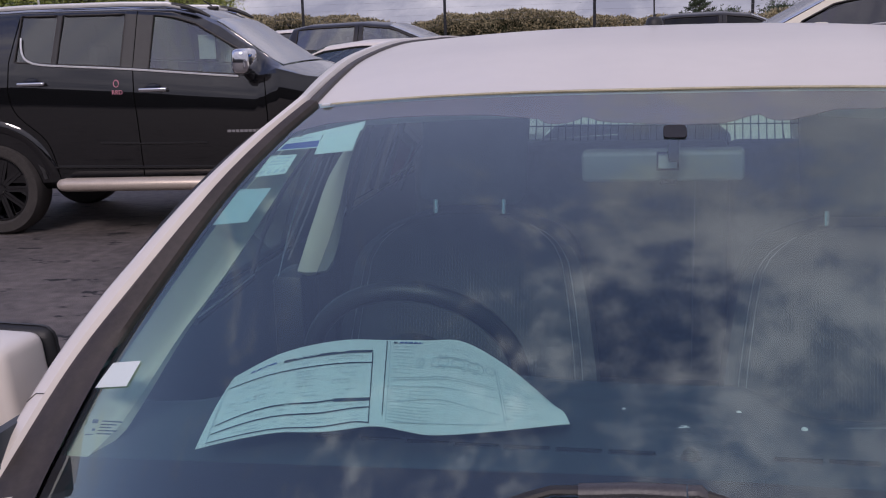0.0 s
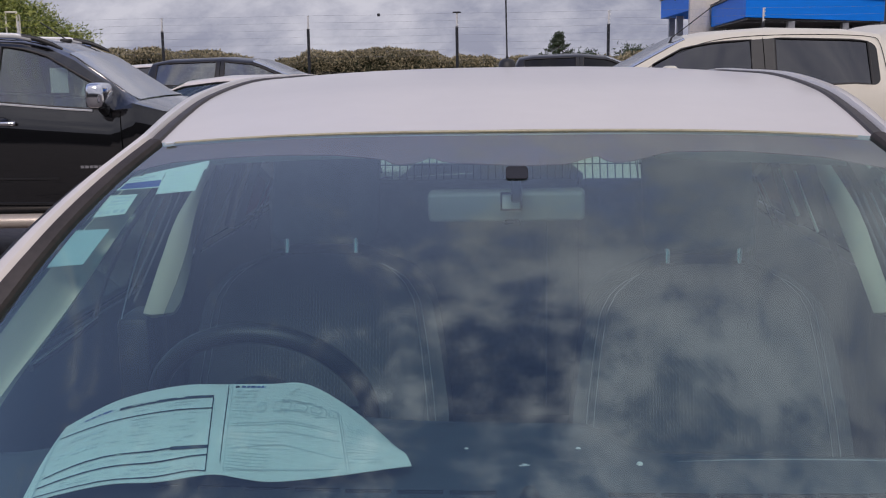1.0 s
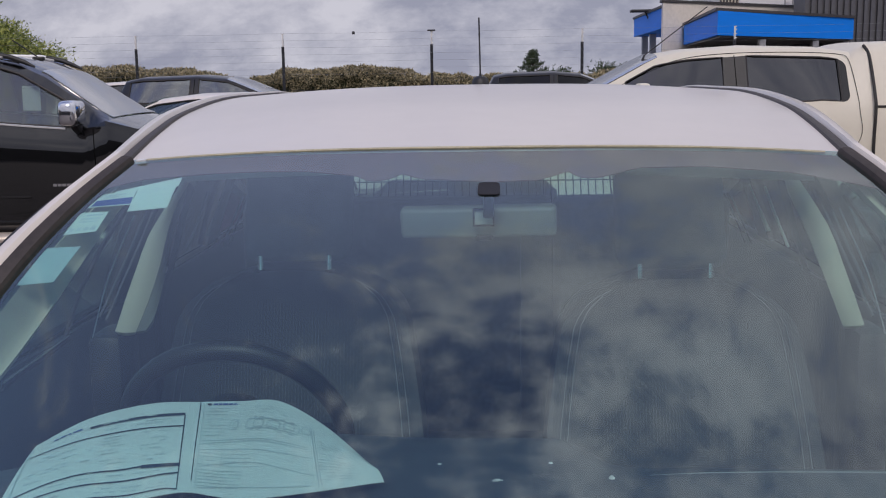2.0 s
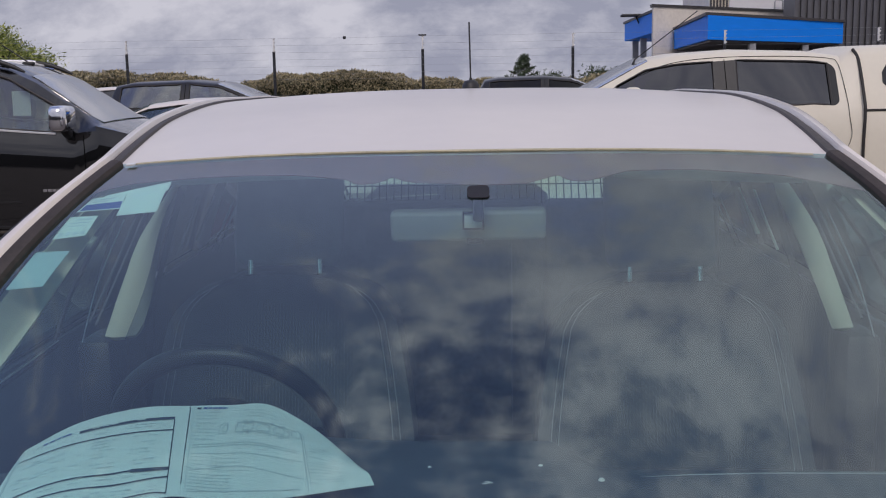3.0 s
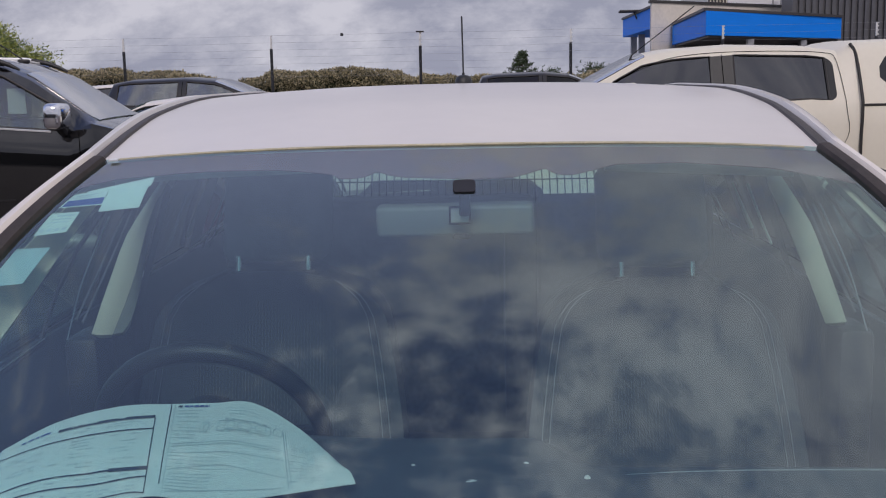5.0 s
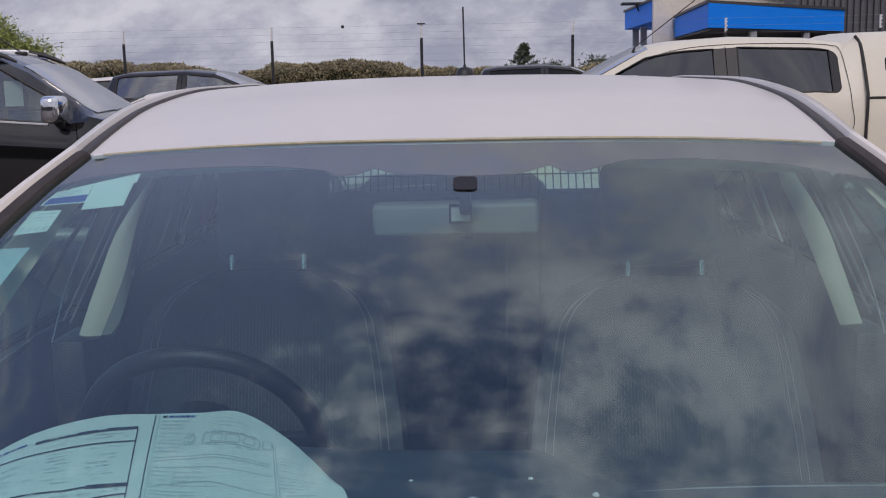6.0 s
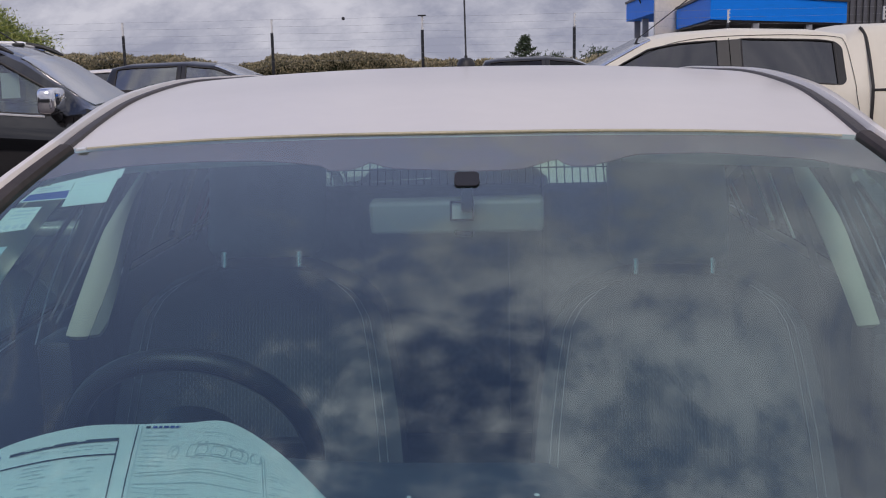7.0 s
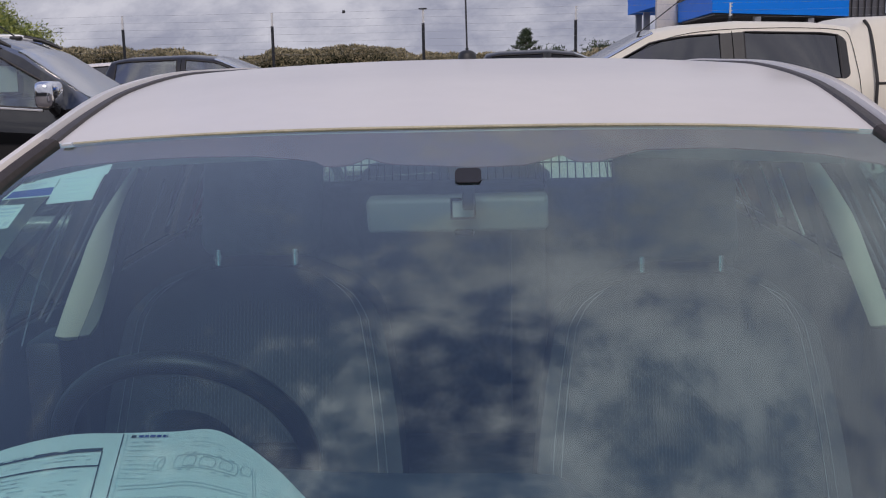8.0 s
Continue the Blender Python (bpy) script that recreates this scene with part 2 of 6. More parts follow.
def asphalt():
    m = material("asphalt", (0.105, 0.090, 0.085), 0.75, var=0.35, scale=1.6, bump=0.6, bump_scale=110, rough_var=0.2, second=(0.165, 0.140, 0.131))
    nt = m.node_tree
    N, L = nt.nodes.new, nt.links.new
    b = nt.nodes["Principled BSDF"]
    base = b.inputs["Base Color"].links[0].from_socket
    tc, wet, mp, edge, mix = N("ShaderNodeTexCoord"), N("ShaderNodeTexNoise"), N("ShaderNodeMapping"), N("ShaderNodeMapRange"), N("ShaderNodeMix")
    mp.inputs["Scale"].default_value = (0.75, 1.5, 1.0)
    wet.inputs["Scale"].default_value, wet.inputs["Detail"].default_value, wet.inputs["Roughness"].default_value = 3.4, 6, 0.62
    L(tc.outputs["Object"], mp.inputs["Vector"]), L(mp.outputs[0], wet.inputs["Vector"])
    edge.inputs["From Min"].default_value, edge.inputs["From Max"].default_value = 0.605, 0.625
    L(wet.outputs["Fac"], edge.inputs["Value"])
    mix.data_type, mix.inputs["B"].default_value = "RGBA", (0.018, 0.017, 0.018, 1)
    L(edge.outputs[0], mix.inputs["Factor"]), L(base, mix.inputs["A"]), L(mix.outputs["Result"], b.inputs["Base Color"])
    return m


M_ASPHALT = asphalt()


def seat_fabric():
    """Dark cloth with short pale vertical dashes woven into it."""
    m = material("dashed_seat_fabric", (0.064, 0.070, 0.078), 0.9, var=0.18, scale=14, bump=0.03, bump_scale=300)
    nt = m.node_tree
    N, L = nt.nodes.new, nt.links.new
    b = nt.nodes["Principled BSDF"]
    base = b.inputs["Base Color"].links[0].from_socket
    tc, mp, brick = N("ShaderNodeTexCoord"), N("ShaderNodeMapping"), N("ShaderNodeTexBrick")
    mp.inputs["Rotation"].default_value = (radians(90), 0, radians(90))
    L(tc.outputs["Object"], mp.inputs["Vector"]), L(mp.outputs[0], brick.inputs["Vector"])
    brick.inputs["Scale"].default_value = 1.0
    brick.inputs["Brick Width"].default_value, brick.inputs["Row Height"].default_value = 0.013, 0.0062
    brick.inputs["Mortar Size"].default_value, brick.inputs["Mortar Smooth"].default_value = 0.0024, 0.1
    brick.inputs["Color1"].default_value = brick.inputs["Color2"].default_value = (1, 1, 1, 1)
    brick.inputs["Mortar"].default_value = (0, 0, 0, 1)
    mix = N("ShaderNodeMix")
    mix.data_type = "RGBA"
    L(brick.outputs["Color"], mix.inputs["Factor"]), L(base, mix.inputs["A"])
    mix.inputs["B"].default_value = (0.107, 0.113, 0.118, 1)
    L(mix.outputs["Result"], b.inputs["Base Color"])
    return m


M_FABRIC = seat_fabric()


def leaf_material(name, lo, hi):
    m = bpy.data.materials.new(name)
    m.use_nodes = True
    nt = m.node_tree
    N, L = nt.nodes.new, nt.links.new
    b = nt.nodes["Principled BSDF"]
    geo, ramp = N("ShaderNodeNewGeometry"), N("ShaderNodeValToRGB")
    L(geo.outputs["Random Per Island"], ramp.inputs[0])
    ramp.color_ramp.elements[0].color, ramp.color_ramp.elements[1].color = (*lo, 1), (*hi, 1)
    L(ramp.outputs[0], b.inputs["Base Color"])
    b.inputs["Roughness"].default_value = 0.5
    return m


M_HEDGE = leaf_material("hedge_leaf", (0.015, 0.026, 0.009), (0.60, 0.50, 0.30))
M_TREE = leaf_material("conifer_leaf", (0.05, 0.10, 0.015), (0.42, 0.44, 0.11))
M_PINE = leaf_material("pine_leaf", (0.022, 0.042, 0.02), (0.09, 0.12, 0.06))


# ---- mesh helpers ----
def mesh_object(name, bm, mats, smooth=True):
    me = bpy.data.meshes.new(name)
    bmesh.ops.recalc_face_normals(bm, faces=bm.faces[:])
    bm.to_mesh(me)
    bm.free()
    for m in mats if isinstance(mats, (list, tuple)) else [mats]:
        me.materials.append(m)
    if smooth:
        me.polygons.foreach_set("use_smooth", [True] * len(me.polygons))
        me.set_sharp_from_angle(angle=radians(38))
    return new(name, me)


def part(name, bm, mats, parent=None, label="", smooth=True):
    ob = mesh_object(name, bm, mats, smooth)
    if parent is not None:
        ob.parent = parent
    return tagged(ob, label) if label else ob


def thing(name, label, category, m=None, group="", kind=""):
    ob = new(name)
    ob.empty_display_size = 0.2
    if m is not None:
        ob.matrix_world = m
    return tagged(ob, label, category, group, kind)


def box(bm, lo, hi, bevel=0.0, segments=2, m=None):
    verts = bmesh.ops.create_cube(bm, size=1)["verts"]
    lo, hi = Vector(lo), Vector(hi)
    for v in verts:
        v.co = Vector((lo[i] + (v.co[i] + 0.5) * (hi[i] - lo[i]) for i in range(3)))
    if bevel:
        edges = list({e for v in verts for e in v.link_edges})
        verts = list({v for f in bmesh.ops.bevel(bm, geom=edges, offset=bevel, segments=segments, profile=0.5, affect="EDGES")["faces"] for v in f.verts} | {v for v in verts if v.is_valid})
    if m is not None:
        bmesh.ops.transform(bm, matrix=m, verts=[v for v in verts if v.is_valid])
    return bm


def tube(bm, pts, radius, sides=8, closed=False, flat=1.0, up=None):
    """A round or oval bar along points; radius may be a list."""
    pts = [Vector(p) for p in pts]
    n = len(pts)
    radii = radius if isinstance(radius, (list, tuple)) else [radius] * n
    rings = []
    for i, p in enumerate(pts):
        a = pts[(i - 1) % n] if closed or i else p
        b = pts[(i + 1) % n] if closed or i < n - 1 else p
        d = (b - a).normalized()
        ref = Vector(up) if up else (Vector((0, 0, 1)) if abs(d.z) < 0.9 else Vector((1, 0, 0)))
        side = d.cross(ref).normalized()
        top = side.cross(d).normalized()
        rings.append([bm.verts.new(p + radii[i] * (math.cos(t) * side + flat * math.sin(t) * top)) for t in (2 * math.pi * k / sides for k in range(sides))])
    for i in range(n if closed else n - 1):
        r, s = rings[i], rings[(i + 1) % n]
        for k in range(sides):
            bm.faces.new((r[k], r[(k + 1) % sides], s[(k + 1) % sides], s[k]))
    if not closed:
        bm.faces.new(rings[0][::-1]), bm.faces.new(rings[-1])
    return bm


def sheet(bm, fn, nu, nv, thick=0.0):
    """A surface fn(u, v), u and v from 0 to 1, with thickness below it (against its normal)."""
    g = [[Vector(fn(i / nu, j / nv)) for j in range(nv + 1)] for i in range(nu + 1)]

    def normal(i, j):
        a = g[min(i + 1, nu)][j] - g[max(i - 1, 0)][j]
        b = g[i][min(j + 1, nv)] - g[i][max(j - 1, 0)]
        return a.cross(b).normalized()

    top = [[bm.verts.new(p) for p in row] for row in g]
    faces = [bm.faces.new((top[i][j], top[i + 1][j], top[i + 1][j + 1], top[i][j + 1])) for i in range(nu) for j in range(nv)]
    if thick:
        low = [[bm.verts.new(g[i][j] - thick * normal(i, j)) for j in range(nv + 1)] for i in range(nu + 1)]
        for i in range(nu):
            for j in range(nv):
                bm.faces.new((low[i][j], low[i][j + 1], low[i + 1][j + 1], low[i + 1][j])).material_index = 1
        for i in range(nu):
            for j in (0, nv):
                bm.faces.new((top[i][j], top[i + 1][j], low[i + 1][j], low[i][j])).material_index = 1
        for j in range(nv):
            for i in (0, nu):
                bm.faces.new((top[i][j], top[i][j + 1], low[i][j + 1], low[i][j])).material_index = 1
    return faces


def spline(pts, t):
    """A Catmull-Rom curve through points, t from 0 to 1 by point count."""
    pts = [Vector(p) for p in pts]
    x = min(max(t, 0.0), 1.0) * (len(pts) - 1)
    i = min(int(x), len(pts) - 2)
    f = x - i
    p0, p1, p2, p3 = pts[max(i - 1, 0)], pts[i], pts[i + 1], pts[min(i + 2, len(pts) - 1)]
    return 0.5 * ((2 * p1) + (p2 - p0) * f + (2 * p0 - 5 * p1 + 4 * p2 - p3) * f * f + (3 * p1 - p0 - 3 * p2 + p3) * f ** 3)


def interp(x, xs, ys):
    return float(np.interp(x, xs, ys))


def lathe(bm, profile, sides=24, axis="y", centre=(0, 0, 0)):
    """A turned shape: profile of (radius, along) pairs about an axis."""
    rings = []
    for r, a in profile:
        ring = []
        for k in range(sides):
            t = 2 * math.pi * k / sides
            c, s = r * math.cos(t), r * math.sin(t)
            p = {"x": (a, c, s), "y": (c, a, s), "z": (c, s, a)}[axis]
            ring.append(bm.verts.new(Vector(centre) + Vector(p)))
        rings.append(ring)
    for r, s in zip(rings, rings[1:]):
        for k in range(sides):
            bm.faces.new((r[k], r[(k + 1) % sides], s[(k + 1) % sides], s[k]))
    return bm


# ---- ground ----
def ground():
    bm = bmesh.new()
    n = 48
    ext = [-900, -300, -120, -60] + [-40 + 80 * i / (n - 9) for i in range(n - 8)] + [60, 120, 300, 900]
    vs = [[bm.verts.new((x, y + 10, 0.012 * noise.noise(Vector((x * 0.3, y * 0.3, 0))) if abs(x) < 50 and abs(y) < 50 else 0.0)) for y in ext] for x in ext]
    for i in range(len(ext) - 1):
        for j in range(len(ext) - 1):
            bm.faces.new((vs[i][j], vs[i + 1][j], vs[i + 1][j + 1], vs[i][j + 1]))
    tagged(part("ground", bm, M_ASPHALT), "dark worn asphalt yard with damp patches", "ground", kind="structure")


ground()


def mirrored_walls():
    """Added dark walls out of view, to darken what paint and glass mirror."""
    bm = bmesh.new()
    box(bm, (-45, -16.3, 0), (40, -16, 3.0), 0.02, 1)
    wall_mat = material("dark_mirrored_wall", (0.07, 0.068, 0.064), 0.85, var=0.25, scale=0.8, bump=0.2, bump_scale=20)
    tagged(part("unseen_wall_south", bm, wall_mat), "added dark wall out of view, mirrored in the parked cars", "wall", kind="structure")
    bm = bmesh.new()
    box(bm, (-24.3, -15.99, 0), (-24, 3, 3.4), 0.02, 1)
    tagged(part("unseen_wall_west", bm, wall_mat), "added dark wall out of view, mirrored in the windscreen's left side", "wall", kind="structure")


mirrored_walls()


# ---- vehicles in the yard ----
def wheel(parent, s, y, r, width, spokes, rim_mat, face=1):
    """A wheel with tyre and spoked rim; face: side on which its spokes show."""
    w = new("wheel")
    w.parent = parent
    w.location = (s, y, r)
    rr = r * 0.70
    bm = bmesh.new()
    h = width / 2
    lathe(bm, [(rr, -h * 0.9), (rr * 1.06, -h), (r * 0.93, -h), (r * 0.985, -h * 0.75), (r, -h * 0.4), (r, h * 0.4), (r * 0.985, h * 0.75), (r * 0.93, h), (rr * 1.06, h), (rr, h * 0.9), (rr, -h * 0.9)], 40)
    part("tyre", bm, M_TYRE, w)
    bm = bmesh.new()
    f = face * h * 0.8
    lathe(bm, [(rr, f), (rr * 0.93, f * 1.02), (rr * 0.9, f * 0.7), (rr * 0.88, -f * 0.5)], 40)
    lathe(bm, [(0.0, f * 0.9), (rr * 0.16, f * 0.92), (rr * 0.2, f * 0.7), (rr * 0.2, 0)], 16)
    lathe(bm, [(rr * 0.86, f * 0.05), (0.0, f * 0.05)], 24)
    for k in range(spokes):
        a = 2 * math.pi * k / spokes
        m = Matrix.Rotation(-a, 4, "Y")
        for off in (-0.05, 0.05):
            box(bm, (rr * 0.15, f * 0.5 if f > 0 else f * 0.95, rr * (off - 0.045)), (rr * 0.92, f * 0.95 if f > 0 else f * 0.5, rr * (off + 0.045)), 0, 1, m)
    part("rim", bm, rim_mat, w)
    return w


class Shell:
    """A car body from stations along its length: s, sill, belt, top, half widths at sill, belt and roof."""

    head = 0.035   # depth of the roof side over the windows
    brow = ((0, 9), (0, 0))   # extra depth of the roof side along the length
    wing_in = 0.014   # how far the wing's top edge leans in
    shoulder = 9.0   # from where on the wings have a hard edge
    inset = 7      # where across the roof the screens begin

    def __init__(self, rows):
        self.rows = np.array(rows, float)

    def at(self, s):
        return [interp(s, self.rows[:, 0], self.rows[:, k]) for k in range(1, 7)]

    def section(self, s):
        sill, belt, top, wl, wb, wt = self.at(s)
        if top > belt + 0.10:
            ze = top - 0.035
            head = self.head + interp(s, *self.brow)
            pts = [(0, sill), (wl - 0.07, sill), (wl, sill + 0.06), (wb + 0.030, belt - 0.22), (wb + 0.008, belt - 0.09), (wb - 0.012, belt), (wt + 0.022 + (head - 0.035) * 0.5, ze - head), (wt - 0.005, ze - 0.008), (wt - 0.07, ze + 0.012), (wt * 0.55, top - 0.006), (0, top)]
        else:
            c = min(belt, top - 0.05)
            pts = [(0, sill), (wl - 0.07, sill), (wl, sill + 0.06), (wb + 0.024, c - 0.24), (wb + 0.017, c - 0.10), (wb + 0.008, c - 0.01), (wb - self.wing_in, top - 0.03), (wb - 0.09, top - 0.018), (wb - 0.18, top - 0.010), (wb * 0.5, top - 0.003), (0, top)]
        return pts

    def half(self, s, z):
        p = self.section(s)
        zs, ys = [q[1] for q in p[2:8]], [q[0] for q in p[2:8]]
        return interp(z, zs, ys)

    def build(self, bm, stations, side_open=(), screen_open=(), rear_open=()):
        """Lofts the shell; leaves out side windows, and the screens' openings between the stations given."""
        rings = []
        for s in stations:
            p = self.section(s)
            full = [(-y, z) for y, z in p] + [(y, z) for y, z in p[-2:0:-1]]
            rings.append([bm.verts.new((s, y, z)) for y, z in full])
        n = len(rings[0])
        for i in range(len(stations) - 1):
            mid = (stations[i] + stations[i + 1]) / 2
            for k in range(n):
                side = k in (5, n - 6)
                screen = self.inset <= k <= n - 1 - self.inset
                if side and any(a < mid < b for a, b in side_open):
                    continue
                if screen and any(a < mid < b for a, b in (*screen_open, *rear_open)):
                    continue
                a, b = rings[i], rings[i + 1]
                bm.faces.new((a[k], a[(k + 1) % n], b[(k + 1) % n], b[k]))
        # hard shoulder along the wings
        for i in range(len(stations) - 1):
            if stations[i] > self.shoulder:
                for k in (5, 6, n - 5, n - 6):
                    bm.edges.get((rings[i][k], rings[i + 1][k])).smooth = False
        bm.faces.new(rings[0][::-1]), bm.faces.new(rings[-1])

    def pane(self, bm, s0, s1, side, off=0.0, lo=None, hi=None, nu=8, thick=0.005):
        def fn(u, v):
            s = s0 + (s1 - s0) * u
            p = self.section(s)
            za, zb = (p[5][1], p[6][1])
            za, zb = (lo(s) if lo else za), (hi(s) if hi else zb)
            z = za + (zb - za) * v
            y0 = p[5][0] + (p[6][0] - p[5][0]) * (z - p[5][1]) / max(p[6][1] - p[5][1], 1e-4)
            return (s, side * (y0 + off), z)
        sheet(bm, fn, nu, 5, thick * -side)

    def strip(self, bm, pts, side, off, r):
        """A bar that follows the body side through (s, z) points."""
        tube(bm, [(s, side * (self.half(s, z) + off), z) for s, z in pts], r, 6, up=(0, 1, 0))

    def screen(self, bm, s0, s1, nu=8, off=0.004):
        def fn(u, v):
            s = s0 + (s1 - s0) * u
            p = self.section(s)
            pts = [Vector((s, -y, z)) for y, z in p[self.inset:]] + [Vector((s, y, z)) for y, z in p[-2:self.inset - 1:-1]]
            return spline(pts, v) + Vector((0, 0, off))
        sheet(bm, fn, nu, 10, -0.005)


def stations_for(length, marks, step=0.12):
    s = sorted({round(v, 4) for v in [*np.linspace(0, length, int(length / step)).tolist(), *marks]})
    keep = [s[0]]
    for v in s[1:]:
        if v - keep[-1] > 0.035 or v in [round(m, 4) for m in marks]:
            keep.append(v)
    return keep


def seats(parent, rows, z):
    for s in rows:
        for y in (-0.38, 0.38):
            bm = bmesh.new()
            box(bm, (s - 0.12, y - 0.24, z - 0.50), (s + 0.02, y + 0.24, z + 0.02), 0.05)
            box(bm, (s - 0.13, y - 0.13, z + 0.04), (s - 0.03, y + 0.13, z + 0.20), 0.04)
            part("seat", bm, M_FABRIC_PLAIN, parent)


def make_vehicle(name, label, category, m, rows, paint, doors, screens, wheels, wheel_r, glass_front, glass_rear, spokes=6, rim=None, length=4.8, near=-1, details=None, seat_rows=(), group="", head=0.035, brow=None):
    """A parked vehicle: shell with open windows, panes, wheels and bumpers. doors: (start, end, is_front)."""
    body = Shell(rows)
    body.head = head
    if brow:
        body.brow, body.inset, body.shoulder, body.wing_in = brow, 8, 3.25, -0.006
    root = thing(name, label, category, m, group)
    marks = [v for d in doors for v in d[:2]] + [v for sc in screens for v in sc] + [r[0] for r in rows]
    bm = bmesh.new()
    body.build(bm, stations_for(length, marks), [d[:2] for d in doors], screens)
    shell_ob = part("body", bm, paint, root)
    for a, b, front in doors:
        for side in (-1, 1):
            bm = bmesh.new()
            body.pane(bm, a, b, side, -0.012)
            ob = part("side_window", bm, glass_front if front else glass_rear, root)
            ob.visible_shadow = False
            bm = bmesh.new()
            pts = []
            sec = lambda s, k: (s, side * (body.section(s)[k][0] - 0.004), body.section(s)[k][1])
            ss = [a + (b - a) * i / 10 for i in range(11)]
            tube(bm, [sec(s, 5) for s in ss] + [sec(s, 6) for s in ss[::-1]], 0.009, 6, closed=True)
            part("window_seal", bm, M_RUBBER, root)
    for k, (a, b) in enumerate(screens):
        bm = bmesh.new()
        body.screen(bm, a, b)
        ob = part("windscreen" if k == 0 else "rear_window", bm, M_SCREEN if k == 0 else glass_rear, root)
        ob.visible_shadow = False
    for s in wheels:
        for side in (-1, 1):
            hw = body.half(s, wheel_r)
            bm = bmesh.new()
            lathe(bm, [(wheel_r * 1.17, -0.02), (wheel_r * 1.17, 0.012), (wheel_r * 1.10, 0.016), (wheel_r * 1.08, 0.0), (wheel_r * 0.5, -0.02)], 36, "y")
            bmesh.ops.transform(bm, matrix=Matrix.Translation((s, side * (hw + 0.003), wheel_r)) @ Matrix.Diagonal((1, side, 1, 1)), verts=bm.verts)
            bmesh.ops.delete(bm, geom=[v for v in bm.verts if v.co.z < wheel_r + 0.04], context="VERTS")
            part("wheel_arch", bm, M_PLASTIC, root)
            wheel(root, s, side * (hw - 0.07), wheel_r, 0.25, spokes, rim or M_STEEL, side)
    # floor and dark cabin lining under the windows
    sill, belt = body.at(length * 0.5)[:2]
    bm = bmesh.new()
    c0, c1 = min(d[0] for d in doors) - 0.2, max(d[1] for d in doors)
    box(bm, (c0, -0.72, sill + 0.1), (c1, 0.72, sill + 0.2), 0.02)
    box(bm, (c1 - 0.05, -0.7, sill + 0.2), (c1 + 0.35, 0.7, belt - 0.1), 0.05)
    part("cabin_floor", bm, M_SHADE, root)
    seats(root, seat_rows, belt)
    if details:
        details(root, body)
    return root


def mirror_part(root, s, z, side, y, shell_mat, w=0.16, k=1.0):
    holder = new("door_mirror")
    holder.parent = root
    bm = bmesh.new()
    box(bm, (s - 0.055 * k, -0.5 * w * 1.5, z - 0.075 * k), (s + 0.055 * k, 0.5 * w * 1.5, z + 0.075 * k), 0.035 * k, 3)
    bmesh.ops.transform(bm, matrix=Matrix.Translation((0, side * (y + 0.16), 0)), verts=bm.verts)
    part("mirror_shell", bm, shell_mat, holder)
    bm = bmesh.new()
    tube(bm, [(s - 0.01, side * (y - 0.02), z - 0.13), (s - 0.01, side * (y + 0.06), z - 0.10), (s - 0.01, side * (y + 0.12), z - 0.06)], 0.035, 8)
    part("mirror_arm", bm, M_PLASTIC, holder)
    bm = bmesh.new()
    box(bm, (s - 0.055 * k - 0.004, -0.10, z - 0.055), (s - 0.055 * k - 0.001, 0.10, z + 0.055), 0.0)
    bmesh.ops.transform(bm, matrix=Matrix.Translation((0, side * (y + 0.16), 0)), verts=bm.verts)
    part("mirror_glass", bm, M_CHROME, holder)


def handles(root, body, list_s, mat, z_of, length=0.2):
    for side in (-1, 1):
        for s in list_s:
            z = z_of(s)
            y = side * (body.half(s, z) + 0.012)
            h = new("door_handle")
            h.parent = root
            bm = bmesh.new()
            box(bm, (s - length / 2, -0.012, z - 0.016), (s + length / 2, 0.018, z + 0.016), 0.012, 3)
            bmesh.ops.transform(bm, matrix=Matrix.Translation((0, y + side * 0.02, 0)), verts=bm.verts)
            part("grip", bm, mat, h)
            bm = bmesh.new()
            lathe(bm, [(0.0, 0.0), (0.070, 0.001), (0.076, 0.004), (0.080, 0.0)], 18)
            bmesh.ops.transform(bm, matrix=Matrix.Translation((s, side * (body.half(s, z) + 0.002), z)) @ Matrix.Diagonal((1, side, 0.6, 1)), verts=bm.verts)
            part("handle_cup", bm, M_BLACK_PAINT, h)


def gap_line(root, body, pts, side=-1, off=0.002, r=0.004):
    bm = bmesh.new()
    line = [spline([(a, 0.0, b) for a, b in pts], k / 30) for k in range(31)]
    body.strip(bm, [(q.x, q.z) for q in line], side, off, r)
    part("door_gap", bm, M_GAP, root)


def bumpers(root, body, length, paint):
    for s, d, nm in ((0.0, -1, "rear_bumper"), (length, 1, "front_bumper")):
        bm = bmesh.new()
        w = body.at(s)[4] - 0.02
        box(bm, (s - 0.09 if d > 0 else s - 0.08, -w, 0.36), (s + 0.08 if d > 0 else s + 0.09, w, 0.62), 0.06, 3)
        part(nm, bm, paint, root)
    for side in (-1, 1):
        bm = bmesh.new()
        w = body.at(length)[4] - 0.17
        box(bm, (length - 0.14, side * w - 0.14, 0.72), (length + 0.012, side * w + 0.14, 0.86), 0.03, 3)
        part("headlamp", bm, M_LAMP, root)
        bm = bmesh.new()
        w = body.at(0)[4] - 0.12
        box(bm, (-0.012, side * w - 0.08, 0.78), (0.12, side * w + 0.08, 1.02), 0.03, 3)
        part("tail_lamp", bm, M_LAMP_RED, root)


